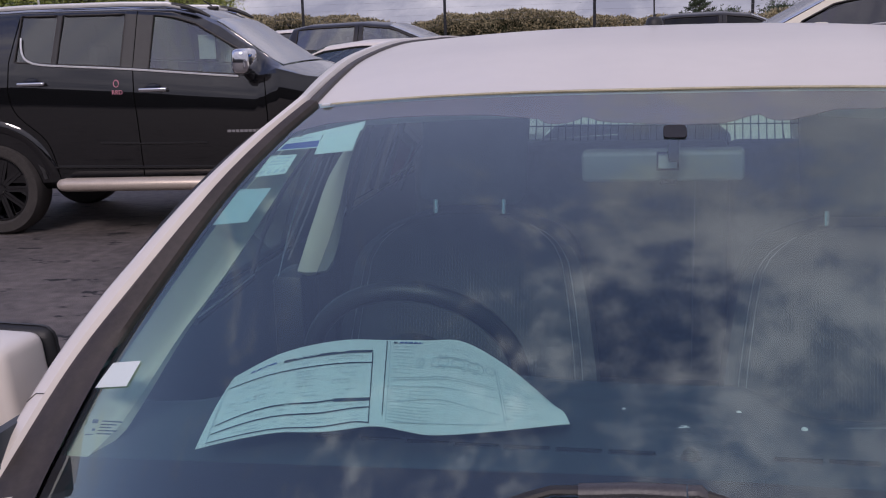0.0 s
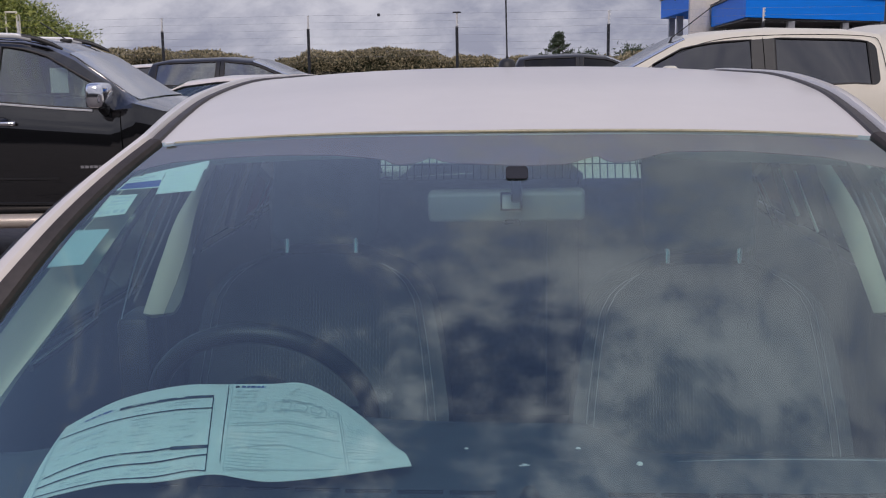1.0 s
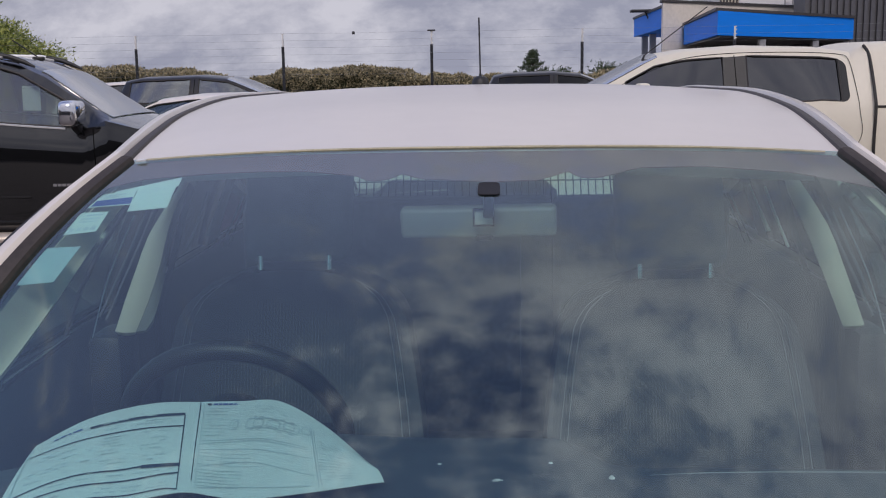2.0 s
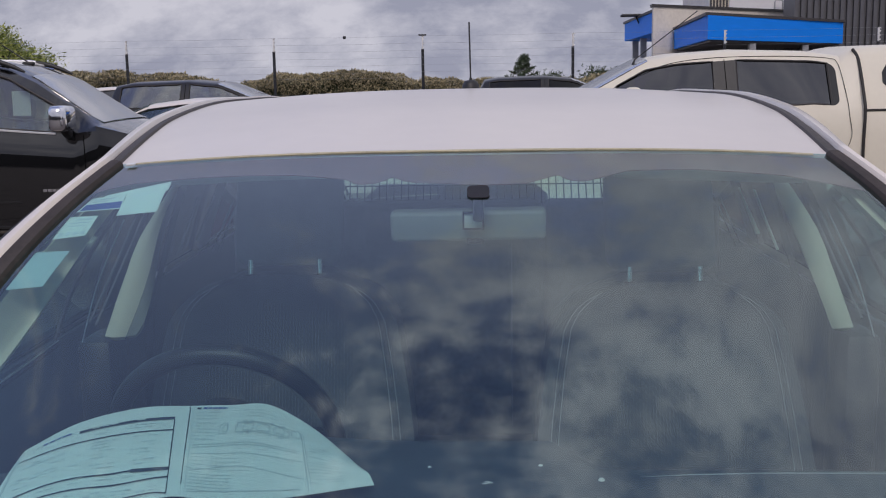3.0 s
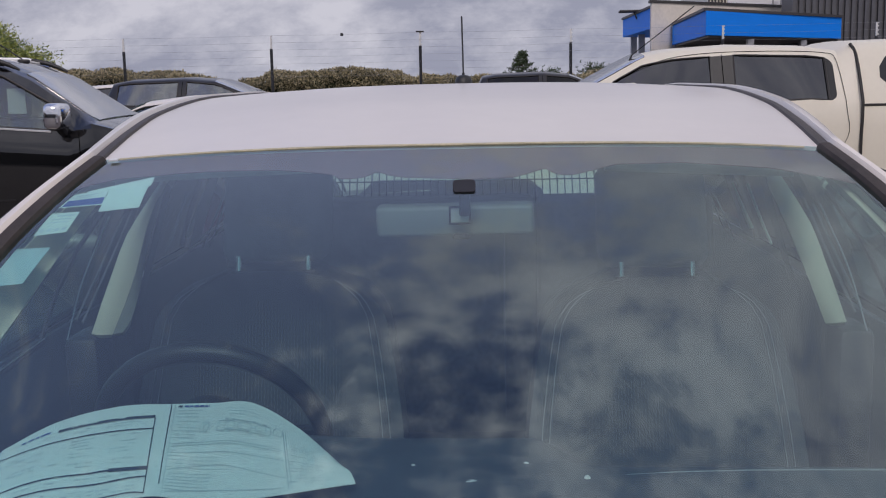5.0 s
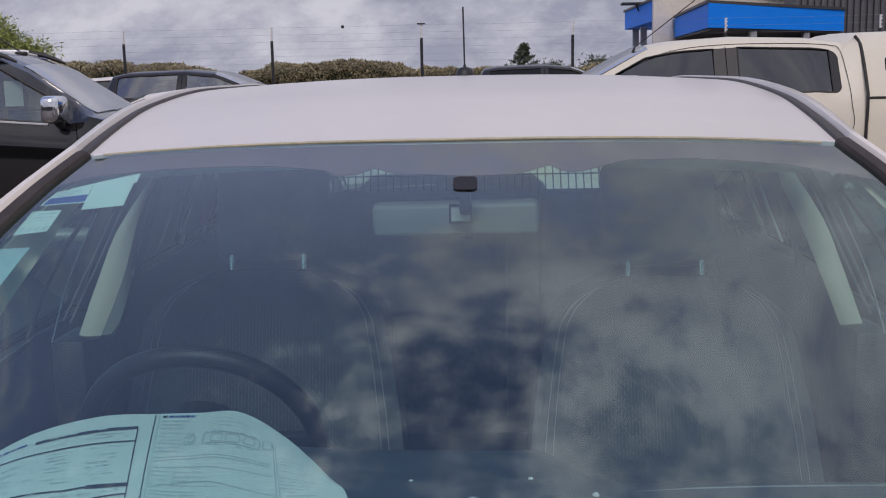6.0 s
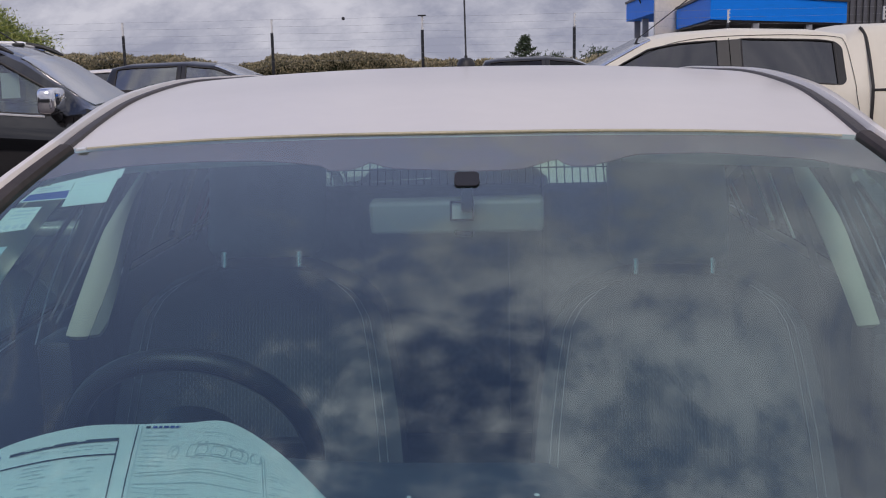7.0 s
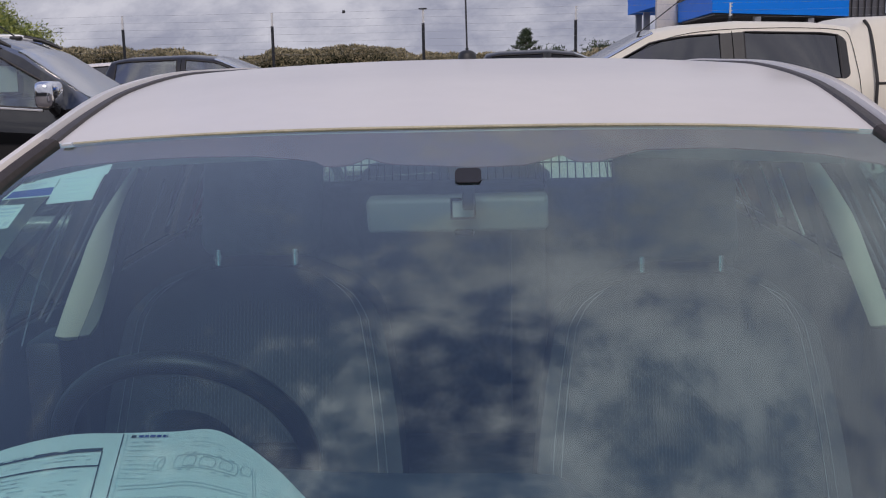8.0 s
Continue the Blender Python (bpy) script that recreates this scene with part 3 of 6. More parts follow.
# dark seven-seat off-roader, side on, nose towards +x
SUV_Y = 6.0
SUV_WHEELS = (0.905, 3.76)
SUV = [
    (0.00, 0.45, 1.10, 1.16, 0.75, 0.79, 0.57),
    (0.05, 0.40, 1.35, 1.50, 0.81, 0.84, 0.57),
    (0.22, 0.38, 1.385, 1.74, 0.82, 0.88, 0.61),
    (0.60, 0.36, 1.385, 1.79, 0.83, 0.89, 0.64),
    (1.20, 0.36, 1.378, 1.805, 0.83, 0.89, 0.65),
    (2.10, 0.36, 1.320, 1.798, 0.84, 0.89, 0.65),
    (2.44, 0.36, 1.292, 1.785, 0.84, 0.89, 0.63),
    (2.64, 0.36, 1.272, 1.745, 0.84, 0.89, 0.61),
    (2.85, 0.36, 1.256, 1.653, 0.84, 0.89, 0.65),
    (3.20, 0.38, 1.228, 1.419, 0.84, 0.88, 0.72),
    (3.36, 0.38, 1.256, 1.312, 0.84, 0.88, 0.75),
    (3.60, 0.38, 1.200, 1.250, 0.84, 0.88, 0.75),
    (4.50, 0.40, 1.095, 1.145, 0.85, 0.86, 0.75),
    (4.75, 0.44, 0.900, 1.030, 0.79, 0.81, 0.73),
    (4.86, 0.48, 0.720, 0.840, 0.71, 0.75, 0.65),
]


def suv_details(root, body):
    bumpers(root, body, 4.86, M_BLACK_PAINT)
    handles(root, body, (1.325, 2.35), M_CHROME, lambda s: interp(s, (1.325, 2.35), (1.210, 1.145)), 0.235)
    for side in (-1, 1):
        bm = bmesh.new()
        belt = lambda s: body.section(s)[5][1] - 0.012
        line = [(1.200, 0, belt(1.16) + 0.20), (1.212, 0, belt(1.17) + 0.13), (1.240, 0, belt(1.22) + 0.065), (1.295, 0, belt(1.25) + 0.022), (1.39, 0, belt(1.36) + 0.002)] + [(s, 0, belt(s)) for s in (1.6, 1.9, 2.2, 2.5, 2.8, 3.05)]
        line = [spline(line, k / 60) for k in range(61)]
        body.strip(bm, [(q.x, q.z) for q in line], side, 0.006, 0.009)
        part("chrome_strip", bm, M_SILVER, root, "chrome strip under the windows")
        bm = bmesh.new()
        tube(bm, [(1.492, side * 0.945, 0.405), (1.505, side * 0.948, 0.412), (1.55, side * 0.95, 0.415), (3.3, side * 0.95, 0.415), (3.36, side * 0.94, 0.40)], [0.040, 0.058, 0.068, 0.068, 0.055], 14, flat=0.80)
        part("running_board", bm, M_BOARD, root, "pale aluminium running board")
        bm = bmesh.new()
        pts = [(0.45, 1.74), (0.55, 1.785), (1.2, 1.806), (2.0, 1.808), (2.40, 1.796), (2.52, 1.772)]
        tube(bm, [(s, side * 0.61, z) for s, z in pts], 0.016, 8, flat=1.3)
        part("roof_rail", bm, M_SILVER, root, "silver roof rail")
        for foot in (((0.42, 1.735), (0.47, 1.768), (0.53, 1.785), (0.62, 1.79)), ((2.36, 1.796), (2.47, 1.788), (2.58, 1.764), (2.68, 1.728), (2.76, 1.690))):
            bm = bmesh.new()
            tube(bm, [(s, side * 0.61, z) for s, z in foot], [0.012, 0.016, 0.017, 0.015, 0.008][:len(foot)], 10, flat=1.2)
            part("rail_foot", bm, M_PLASTIC, root)
        bm = bmesh.new()
        tube(bm, [(0.5, side * 0.55, 1.765), (1.5, side * 0.56, 1.785), (2.36, side * 0.55, 1.776), (2.62, side * 0.54, 1.734)], 0.014, 6, flat=0.5)
        part("roof_moulding", bm, M_CHROME, root)
        bm = bmesh.new()
        body.strip(bm, [(1.36, 0.545), (2.2, 0.535), (3.2, 0.525), (3.4, 0.52)], side, 0.001, 0.015)
        body.strip(bm, [(1.85, 0.735), (2.05, 0.728), (2.45, 0.722), (2.75, 0.722)], side, -0.004, 0.012)
        part("sill_crease", bm, M_BLACK_PAINT, root)
        mirror_part(root, 3.155 if side < 0 else 2.92, 1.345 if side < 0 else 1.31, side, 0.87, M_CHROME, 0.20, 1.25)
        gap_line(root, body, [(2.165, 1.75), (2.175, 1.3), (2.185, 0.9), (2.18, 0.45)], side)
        gap_line(root, body, [(3.26, 1.22), (3.27, 0.9), (3.25, 0.45)], side)
        gap_line(root, body, [(1.16, 1.72), (1.12, 1.3), (1.14, 1.0), (1.38, 0.75), (1.45, 0.45)], side)
        for s0 in SUV_WHEELS:
            bm = bmesh.new()
            arc = [radians(12 + 156 * k / 24) for k in range(25)]
            tube(bm, [(s0 + 0.50 * math.cos(a), side * (body.half(s0, 0.39 + 0.50 * math.sin(a)) - 0.012), 0.39 + 0.50 * math.sin(a)) for a in arc], 0.055, 10, flat=0.7, up=(0, 1, 0))
            part("fender_flare", bm, M_BLACK_PAINT, root)
        # pillar covers between the panes
        bm = bmesh.new()
        body.pane(bm, 2.07, 2.30, side, 0.003)
        part("pillar_cover", bm, M_PLASTIC, root)
        bm = bmesh.new()
        body.pane(bm, 1.49, 1.525, side, 0.004)
        part("window_divider", bm, M_PLASTIC, root)
    # pen marks on the rear door: a ring and letters
    bm = bmesh.new()
    ring = [(2.035 + 0.021 * math.cos(a), 1.198 + 0.027 * math.sin(a)) for a in (2 * math.pi * k / 20 for k in range(20))]
    tube(bm, [(s, -(body.half(s, z) + 0.003), z) for s, z in ring], 0.004, 6, closed=True)
    part("pen_ring", bm, M_CHALK, root, "pink pen ring on the door")
    cu = bpy.data.curves.new("pen_letters", "FONT")
    cu.body, cu.size, cu.extrude, cu.align_x = "RRD", 0.048, 0.001, "CENTER"
    tx = new("pen_letters", cu)
    tx.data.materials.append(M_CHALK)
    tx.parent = root
    tx.matrix_local = Matrix.Translation((2.045, -(body.half(2.045, 1.12) + 0.005), 1.115)) @ Matrix.Rotation(radians(90), 4, "X")
    # badge on the front door, drawn as plain bars
    bm = bmesh.new()
    for k in range(9):
        s = 2.93 + 0.035 * k
        box(bm, (s, -(body.half(s, 0.81) + 0.006), 0.800), (s + 0.029, -(body.half(s, 0.81) + 0.001), 0.820), 0)
    part("door_badge", bm, M_CHROME, root)
    bm = bmesh.new()
    tube(bm, [(2.50, 0.25, 1.785), (2.29, 0.24, 1.93)], 0.006, 6)
    box(bm, (2.45, 0.225, 1.760), (2.55, 0.275, 1.793), 0.012)
    part("aerial", bm, M_PLASTIC, root)
    bm = bmesh.new()
    box(bm, (2.63, -0.57, 1.36), (2.77, -0.565, 1.55), 0)
    part("window_sheet", bm, M_PAPER, root, "white sheet of paper behind the glass")
    bm = bmesh.new()
    tube(bm, [(3.30, -0.5, 1.338), (3.35, -0.1, 1.320), (3.32, 0.35, 1.336)], 0.008, 6)
    part("wiper", bm, M_PLASTIC, root)
    bm = bmesh.new()
    box(bm, (4.80, -0.42, 0.66), (4.885, 0.42, 0.92), 0.03)
    part("grille", bm, M_PLASTIC, root)


make_vehicle("off_roader", "glossy black seven-seat off-roader with chrome mirrors and pale running boards", "car", pose(-6.133, SUV_Y + 0.7105, 0, 0, 0, 5) @ Matrix.Diagonal((0.9624, 1, 1, 1)), SUV, M_BLACK_PAINT,
             [(1.17, 1.49, False), (1.525, 2.07, False), (2.30, 3.17, True)], [(2.80, 3.38)], SUV_WHEELS, 0.375, M_PANE, M_HALFTINT, 10, M_BLACK_PAINT, 4.86, details=suv_details, seat_rows=(1.75, 2.75), brow=((2.1, 2.44, 2.64, 2.85, 3.36), (0, 0.013, 0.033, 0.057, 0)))

# warm white pickup with a canopy, nose towards -x
UTE_Y = 7.5
UTE = [
    (0.00, 0.50, 1.28, 1.30, 0.86, 0.88, 0.60),
    (0.03, 0.48, 1.28, 1.72, 0.88, 0.91, 0.66),
    (0.10, 0.48, 1.28, 1.80, 0.89, 0.92, 0.70),
    (0.60, 0.46, 1.28, 1.845, 0.90, 0.92, 0.72),
    (1.23, 0.46, 1.285, 1.832, 0.90, 0.92, 0.71),
    (1.34, 0.44, 1.30, 1.765, 0.90, 0.92, 0.66),
    (1.60, 0.42, 1.330, 1.800, 0.90, 0.92, 0.68),
    (2.25, 0.42, 1.300, 1.822, 0.90, 0.92, 0.69),
    (2.75, 0.42, 1.270, 1.795, 0.90, 0.92, 0.68),
    (3.02, 0.42, 1.250, 1.750, 0.90, 0.92, 0.66),
    (4.02, 0.42, 1.140, 1.220, 0.90, 0.91, 0.78),
    (4.80, 0.44, 1.040, 1.140, 0.89, 0.90, 0.78),
    (5.20, 0.46, 0.960, 1.060, 0.84, 0.86, 0.76),
    (5.36, 0.50, 0.740, 0.850, 0.76, 0.80, 0.70),
]


def ute_details(root, body):
    bumpers(root, body, 5.36, M_CREAM_PAINT)
    handles(root, body, (1.75, 2.6), M_CREAM_PAINT, lambda s: 1.13)
    for side in (-1, 1):
        bm = bmesh.new()
        body.pane(bm, 2.25, 2.45, side, 0.003)
        part("pillar_cover", bm, M_PLASTIC, root)
        bm = bmesh.new()
        round_off = lambda s: 0.075 - math.sqrt(max(0.075 ** 2 - max(0.0, 1.465 - s) ** 2, 0.0))
        body.pane(bm, 1.393, 1.47, side, 0.002, lo=lambda s: body.section(s)[5][1] + round_off(s), hi=lambda s: body.section(s)[6][1] - round_off(s), nu=14)
        part("window_divider", bm, M_PLASTIC, root)
        mirror_part(root, 3.18, 1.42, side, 0.90, M_CREAM_PAINT)
        gap_line(root, body, [(2.35, 1.72), (2.345, 1.3), (2.36, 0.8), (2.36, 0.5)], side)
        gap_line(root, body, [(1.43, 1.715), (1.375, 1.69), (1.345, 1.56), (1.322, 1.245), (1.315, 1.0), (1.50, 0.7), (1.55, 0.5)], side, 0.012, 0.0025)
        gap_line(root, body, [(3.45, 1.18), (3.45, 0.8), (3.4, 0.5)], side)
        gap_line(root, body, [(3.42, 1.42), (3.20, 1.545), (3.00, 1.635), (2.75, 1.705), (2.40, 1.738), (1.90, 1.742), (1.55, 1.728), (1.43, 1.715)], side, 0.003, 0.0028)
        bm = bmesh.new()
        body.strip(bm, [(0.02, 1.272), (0.6, 1.270), (1.19, 1.268)], side, 0.003, 0.011)
        edge = [(1.19, 0.55), (1.20, 0.80), (1.203, 1.0), (1.198, 1.24), (1.198, 1.37), (1.200, 1.484), (1.203, 1.60), (1.210, 1.70), (1.222, 1.75), (1.245, 1.79)]
        edge = [spline([(q[0], 0.0, q[1]) for q in edge], k / 50) for k in range(51)]
        tube(bm, [(q.x, side * interp(q.z, (0.5, 1.17, 1.30, 1.50, 1.70, 1.80), (0.950, 0.962, 0.952, 0.862, 0.765, 0.70)), q.z) for q in edge], 0.014, 8, up=(0, 1, 0))
        part("canopy_seal", bm, M_RUBBER, root)
        bm = bmesh.new()
        body.pane(bm, 0.20, 1.02, side, 0.004, lo=lambda s: 1.42 + 1.6 * max(0, s - 0.92) ** 1.3, hi=lambda s: 1.72 - 2.6 * max(0, s - 0.92) ** 1.3, nu=20)
        part("canopy_window", bm, M_TINT_SOLID, root, "dark tinted canopy window")
    bm = bmesh.new()
    tube(bm, [(3.10, 0.52, 1.73), (2.55, 0.54, 2.15)], 0.005, 6)
    tube(bm, [(3.12, 0.52, 1.66), (3.09, 0.52, 1.74)], [0.014, 0.008], 8)
    part("aerial", bm, M_PLASTIC, root)
    bm = bmesh.new()
    box(bm, (5.30, -0.5, 0.72), (5.40, 0.5, 0.98), 0.03)
    part("grille", bm, M_PLASTIC, root)


M_TINT_SOLID = material("deep_tinted_glass", (0.012, 0.012, 0.013), 0.04, var=0.1, scale=2, coat=0.5)
make_vehicle("pickup", "warm white double-cab pickup with a matching canopy over its tray", "pickup", pose(4.5, UTE_Y + 0.92, 0, 0, 0, 180), UTE, M_CREAM_PAINT,
             [(1.46, 2.25, False), (2.45, 3.28, True)], [(3.0, 4.04)], (1.15, 4.35), 0.38, M_TINT, M_TINT, 6, M_STEEL, 5.36, details=ute_details, seat_rows=(1.9, 2.8), head=0.072)

# dark double-cab pickup further back, nose towards +x
FAR_UTE = [
    (0.00, 0.50, 1.02, 1.04, 0.84, 0.86, 0.80),
    (1.46, 0.46, 1.06, 1.08, 0.89, 0.91, 0.84),
    (1.50, 0.46, 1.28, 1.50, 0.89, 0.91, 0.70),
    (1.58, 0.44, 1.30, 1.635, 0.89, 0.91, 0.68),
    (1.80, 0.42, 1.30, 1.672, 0.89, 0.91, 0.69),
    (2.60, 0.42, 1.285, 1.690, 0.89, 0.91, 0.69),
    (3.05, 0.42, 1.27, 1.645, 0.89, 0.91, 0.67),
    (3.95, 0.42, 1.20, 1.270, 0.89, 0.90, 0.78),
    (4.70, 0.44, 1.06, 1.150, 0.87, 0.88, 0.76),
    (5.20, 0.50, 0.78, 0.900, 0.76, 0.80, 0.70),
]


def far_ute_details(root, body):
    bumpers(root, body, 5.20, M_GREY_PAINT)
    for side in (-1, 1):
        mirror_part(root, 3.62, 1.20, side, 0.90, M_GREY_PAINT)
        gap_line(root, body, [(2.58, 1.62), (2.58, 1.3), (2.58, 0.5)], side)


make_vehicle("pickup", "dark grey double-cab pickup parked before the fence", "pickup", pose(-6.7, 13.9, 0), FAR_UTE, M_GREY_PAINT,
             [(1.66, 2.52, False), (2.64, 3.60, True)], [(3.03, 3.97)], (0.95, 4.15), 0.37, M_FAR_PANE, M_FAR_PANE, 6, M_STEEL, 5.2, details=far_ute_details, seat_rows=(2.2, 3.0))

# white saloon in front of it
SALOON = [
    (0.00, 0.40, 0.90, 0.98, 0.80, 0.82, 0.74),
    (0.55, 0.34, 0.96, 1.04, 0.86, 0.88, 0.74),
    (1.35, 0.32, 0.97, 1.395, 0.86, 0.88, 0.56),
    (1.80, 0.30, 0.96, 1.445, 0.86, 0.88, 0.58),
    (2.35, 0.30, 0.95, 1.450, 0.86, 0.88, 0.58),
    (2.75, 0.30, 0.94, 1.360, 0.86, 0.88, 0.56),
    (3.45, 0.32, 0.90, 0.985, 0.86, 0.87, 0.76),
    (4.20, 0.34, 0.78, 0.860, 0.83, 0.85, 0.74),
    (4.55, 0.42, 0.60, 0.680, 0.74, 0.76, 0.66),
]
make_vehicle("saloon", "white saloon parked between the larger vehicles", "car", pose(-5.05, 10.6, 0), SALOON, M_WHITE,
             [(1.0, 1.95, False), (2.05, 3.05, True)], [(2.73, 3.47), (0.53, 1.37)], (0.95, 3.28), 0.31, M_PANE, M_PANE, 7, M_STEEL, 4.55, seat_rows=(1.6, 2.4))
# dark pickup beyond the white pickup's nose
make_vehicle("pickup", "dark grey double-cab pickup standing close to the fence", "pickup", pose(-1.46, 16.8, 0), FAR_UTE, M_GREY_PAINT,
             [(1.66, 2.52, False), (2.64, 3.60, True)], [(3.03, 3.97)], (0.95, 4.15), 0.37, M_DARK_PANE, M_DARK_PANE, 6, M_STEEL, 5.2, details=far_ute_details, seat_rows=(2.2, 3.0))


# pale estate further back, mostly behind the dark pickup
ESTATE = [
    (0.00, 0.44, 0.99, 1.045, 0.80, 0.84, 0.62),
    (0.12, 0.38, 1.12, 1.425, 0.86, 0.88, 0.62),
    (0.40, 0.36, 1.14, 1.585, 0.88, 0.90, 0.66),
    (1.30, 0.36, 1.13, 1.630, 0.88, 0.90, 0.68),
    (2.20, 0.36, 1.11, 1.615, 0.88, 0.90, 0.67),
    (2.60, 0.36, 1.09, 1.560, 0.88, 0.90, 0.65),
    (3.40, 0.38, 1.03, 1.095, 0.88, 0.89, 0.78),
    (4.20, 0.40, 0.92, 0.985, 0.86, 0.88, 0.76),
    (4.55, 0.46, 0.66, 0.745, 0.76, 0.80, 0.70),
]
make_vehicle("estate_car", "white estate car standing behind the dark pickup", "car", pose(-7.1, 16.0, 0), ESTATE, M_WHITE,
             [(0.45, 1.25, False), (1.32, 2.05, False), (2.12, 2.95, True)], [(2.58, 3.42)], (0.9, 3.55), 0.34, M_TINT, M_TINT, 7, M_STEEL, 4.55, seat_rows=(1.5, 2.4))


# ---- the white wagon (nose towards -y, its header over y = 0) ----
wagon = thing("station_wagon", "white station wagon with labels inside its windscreen", "car")
PILLAR = [(0.7765, -0.540, 0.9565), (0.7685, -0.481, 1.007), (0.744, -0.385, 1.095), (0.7005, -0.295, 1.185), (0.635, -0.190, 1.2965), (0.584, -0.095, 1.3685), (0.543, 0.0, 1.418)]
ROOF_EDGE = [(0.543, 0.0, 1.418), (0.556, 0.2, 1.452), (0.570, 0.42, 1.478), (0.590, 0.8, 1.498), (0.600, 1.2, 1.502), (0.598, 1.65, 1.5005), (0.58, 2.05, 1.470), (0.555, 2.32, 1.415)]
GLASS_MID = [(0.0, -0.052, 1.4362), (0.0, -0.20, 1.3764), (0.0, -0.40, 1.2884), (0.0, -0.60, 1.1919), (0.0, -0.74, 1.1192), (0.0, -0.90, 1.0306)]


def edge_at(v):
    """The windscreen's side edge, v from 0 (top) to 1 (bottom)."""
    return spline(PILLAR, 1 - v)


def glass_at(u, v, lift=0.0):
    """A place on the windscreen: u across from -1 to 1, v from top to bottom."""
    e, c = edge_at(v), spline(GLASS_MID, v)
    w = abs(u) ** 2.3
    p = Vector((u * e.x, c.y + (e.y - c.y) * w, c.z + (e.z - c.z) * w))
    if lift:
        p += Vector((0, -0.42, 0.9)) * lift
    return p


def roof_at(u, v):
    """A place on the roof: u from -1 to 1, v from the header to the tailgate."""
    e = spline(ROOF_EDGE, v)
    w = abs(u)
    bow = 0.055 * (1 - w ** 2) * (1 - v) ** 6
    crown = 0.019 * (1 - w ** 2.6)
    return Vector((u * e.x, e.y - bow, e.z + crown + 0.0))


def build_roof():
    bm = bmesh.new()
    sheet(bm, lambda a, b: roof_at(2 * a - 1, b), 36, 50, 0.012)
    part("roof", bm, [M_WHITE, M_LINER], wagon, "white painted roof panel")
    bm = bmesh.new()
    sheet(bm, lambda a, b: roof_at((2 * a - 1) * 0.99, 0.02 + 0.96 * b) - Vector((0, 0, 0.035)), 20, 20, 0.01)
    part("headliner", bm, M_LINER, wagon, "pale cloth headliner")
    # dusty yellowed edge of the header
    bm = bmesh.new()
    tube(bm, [roof_at(u, 0) + Vector((0, -0.002, -0.002)) for u in np.linspace(-0.955, 0.955, 40)], 0.0022, 6)
    part("header_edge", bm, material("yellowed_sealer", (0.50, 0.44, 0.30), 0.6, var=0.2, scale=40), wagon)
    for side in (-1, 1):
        mir = lambda p: Vector((side * p[0], p[1], p[2]))
        # black gutter strip along the roof
        bm = bmesh.new()
        prof = ((0.000, 0.001), (0.004, 0.006), (0.014, 0.007), (0.024, 0.004), (0.028, -0.006))
        def strip(a, b):
            e = spline(ROOF_EDGE, 0.01 + 0.97 * a)
            o, h = prof[min(int(round(b * 4)), 4)]
            w = interp(a, (0, 0.12, 0.5, 1), (0.8, 0.7, 0.5, 0.4))
            return mir((e.x + o * w, e.y, e.z + h * 0.8 - 0.001))
        sheet(bm, strip, 60, 4)
        part("gutter_strip", bm, M_TRIM, wagon, "weathered black roof gutter strip")
        # black trim down the screen's side
        bm = bmesh.new()
        def trim(a, b):
            v = 0.0 + a
            e = edge_at(v)
            wide = interp(v, (0, 0.12, 0.35, 0.6, 1.0), (0.0190, 0.0205, 0.0270, 0.0440, 0.062))
            o, h = ((-0.006, -0.004), (0.0, 0.006), (0.3, 0.007), (0.75, 0.007), (1.0, 0.001))[min(int(round(b * 4)), 4)]
            if b == 0 and v > 0.6:
                return mir(glass_at(1 - (0.006 + 0.010 * (v - 0.6) / 0.4) / e.x, v, 0.003))
            return mir((e.x + (o * wide if o > 0 else o), e.y - h * 0.6, e.z + h))
        sheet(bm, trim, 40, 4)
        part("screen_trim", bm, M_TRIM, wagon, "weathered black screen side trim")
        # small pale clip at the top corner
        if side < 0:
            bm = bmesh.new()
            sheet(bm, lambda a, b: mir(glass_at(0.968 - 0.026 * a, 0.020 + 0.010 * b, 0.003)), 4, 2, 0.002)
            part("trim_clip", bm, M_INSULATOR, wagon)
        # white pillar and cant rail outside the trim
        bm = bmesh.new()
        low = [(0.0, -0.002), (0.006, 0.008), (0.022, 0.007), (0.042, -0.006), (0.060, -0.030), (0.072, -0.060)]
        def rail(a, b):
            if a < 0.4:
                v = 1 - a / 0.4
                e = edge_at(v)
                wide = interp(v, (0, 0.12, 0.35, 0.6, 1.0), (0.0190, 0.0205, 0.0270, 0.0440, 0.062)) - 0.003
                up = 0.004
            else:
                e = spline(ROOF_EDGE, (a - 0.4) / 0.6)
                wide, up = interp(a, (0.4, 0.44), (0.0160, 0.019)), 0.004 - 0.004 * min(1.0, (a - 0.4) / 0.05)
            o, h = low[min(int(round(b * 5)), 5)]
            if a >= 0.44:
                wide *= interp(a, (0.44, 0.5, 0.7, 1), (1.0, 0.95, 0.7, 0.55))
            k = interp(a, (0, 0.1, 0.2, 0.3, 0.36, 0.42, 0.5, 1), (0.62, 0.80, 0.98, 0.80, 0.62, 0.66, 0.88, 1.0))
            return mir((e.x + wide + o * k, e.y + (0.012 * b * min(1.0, (0.4 - a) / 0.1) if a < 0.4 else 0), e.z + up + h))
        sheet(bm, rail, 90, 5)
        part("cant_rail", bm, M_WHITE, wagon, "white pillar and roof rail panel")
        # joint where the wing meets the pillar
        bm = bmesh.new()
        tube(bm, [rail(0.108, 0.12 + k / 10) + Vector((0, -0.0004, 0.0006)) for k in range(6)], 0.0006, 5)
        part("wing_joint", bm, M_TRIM, wagon)
    return


build_roof()


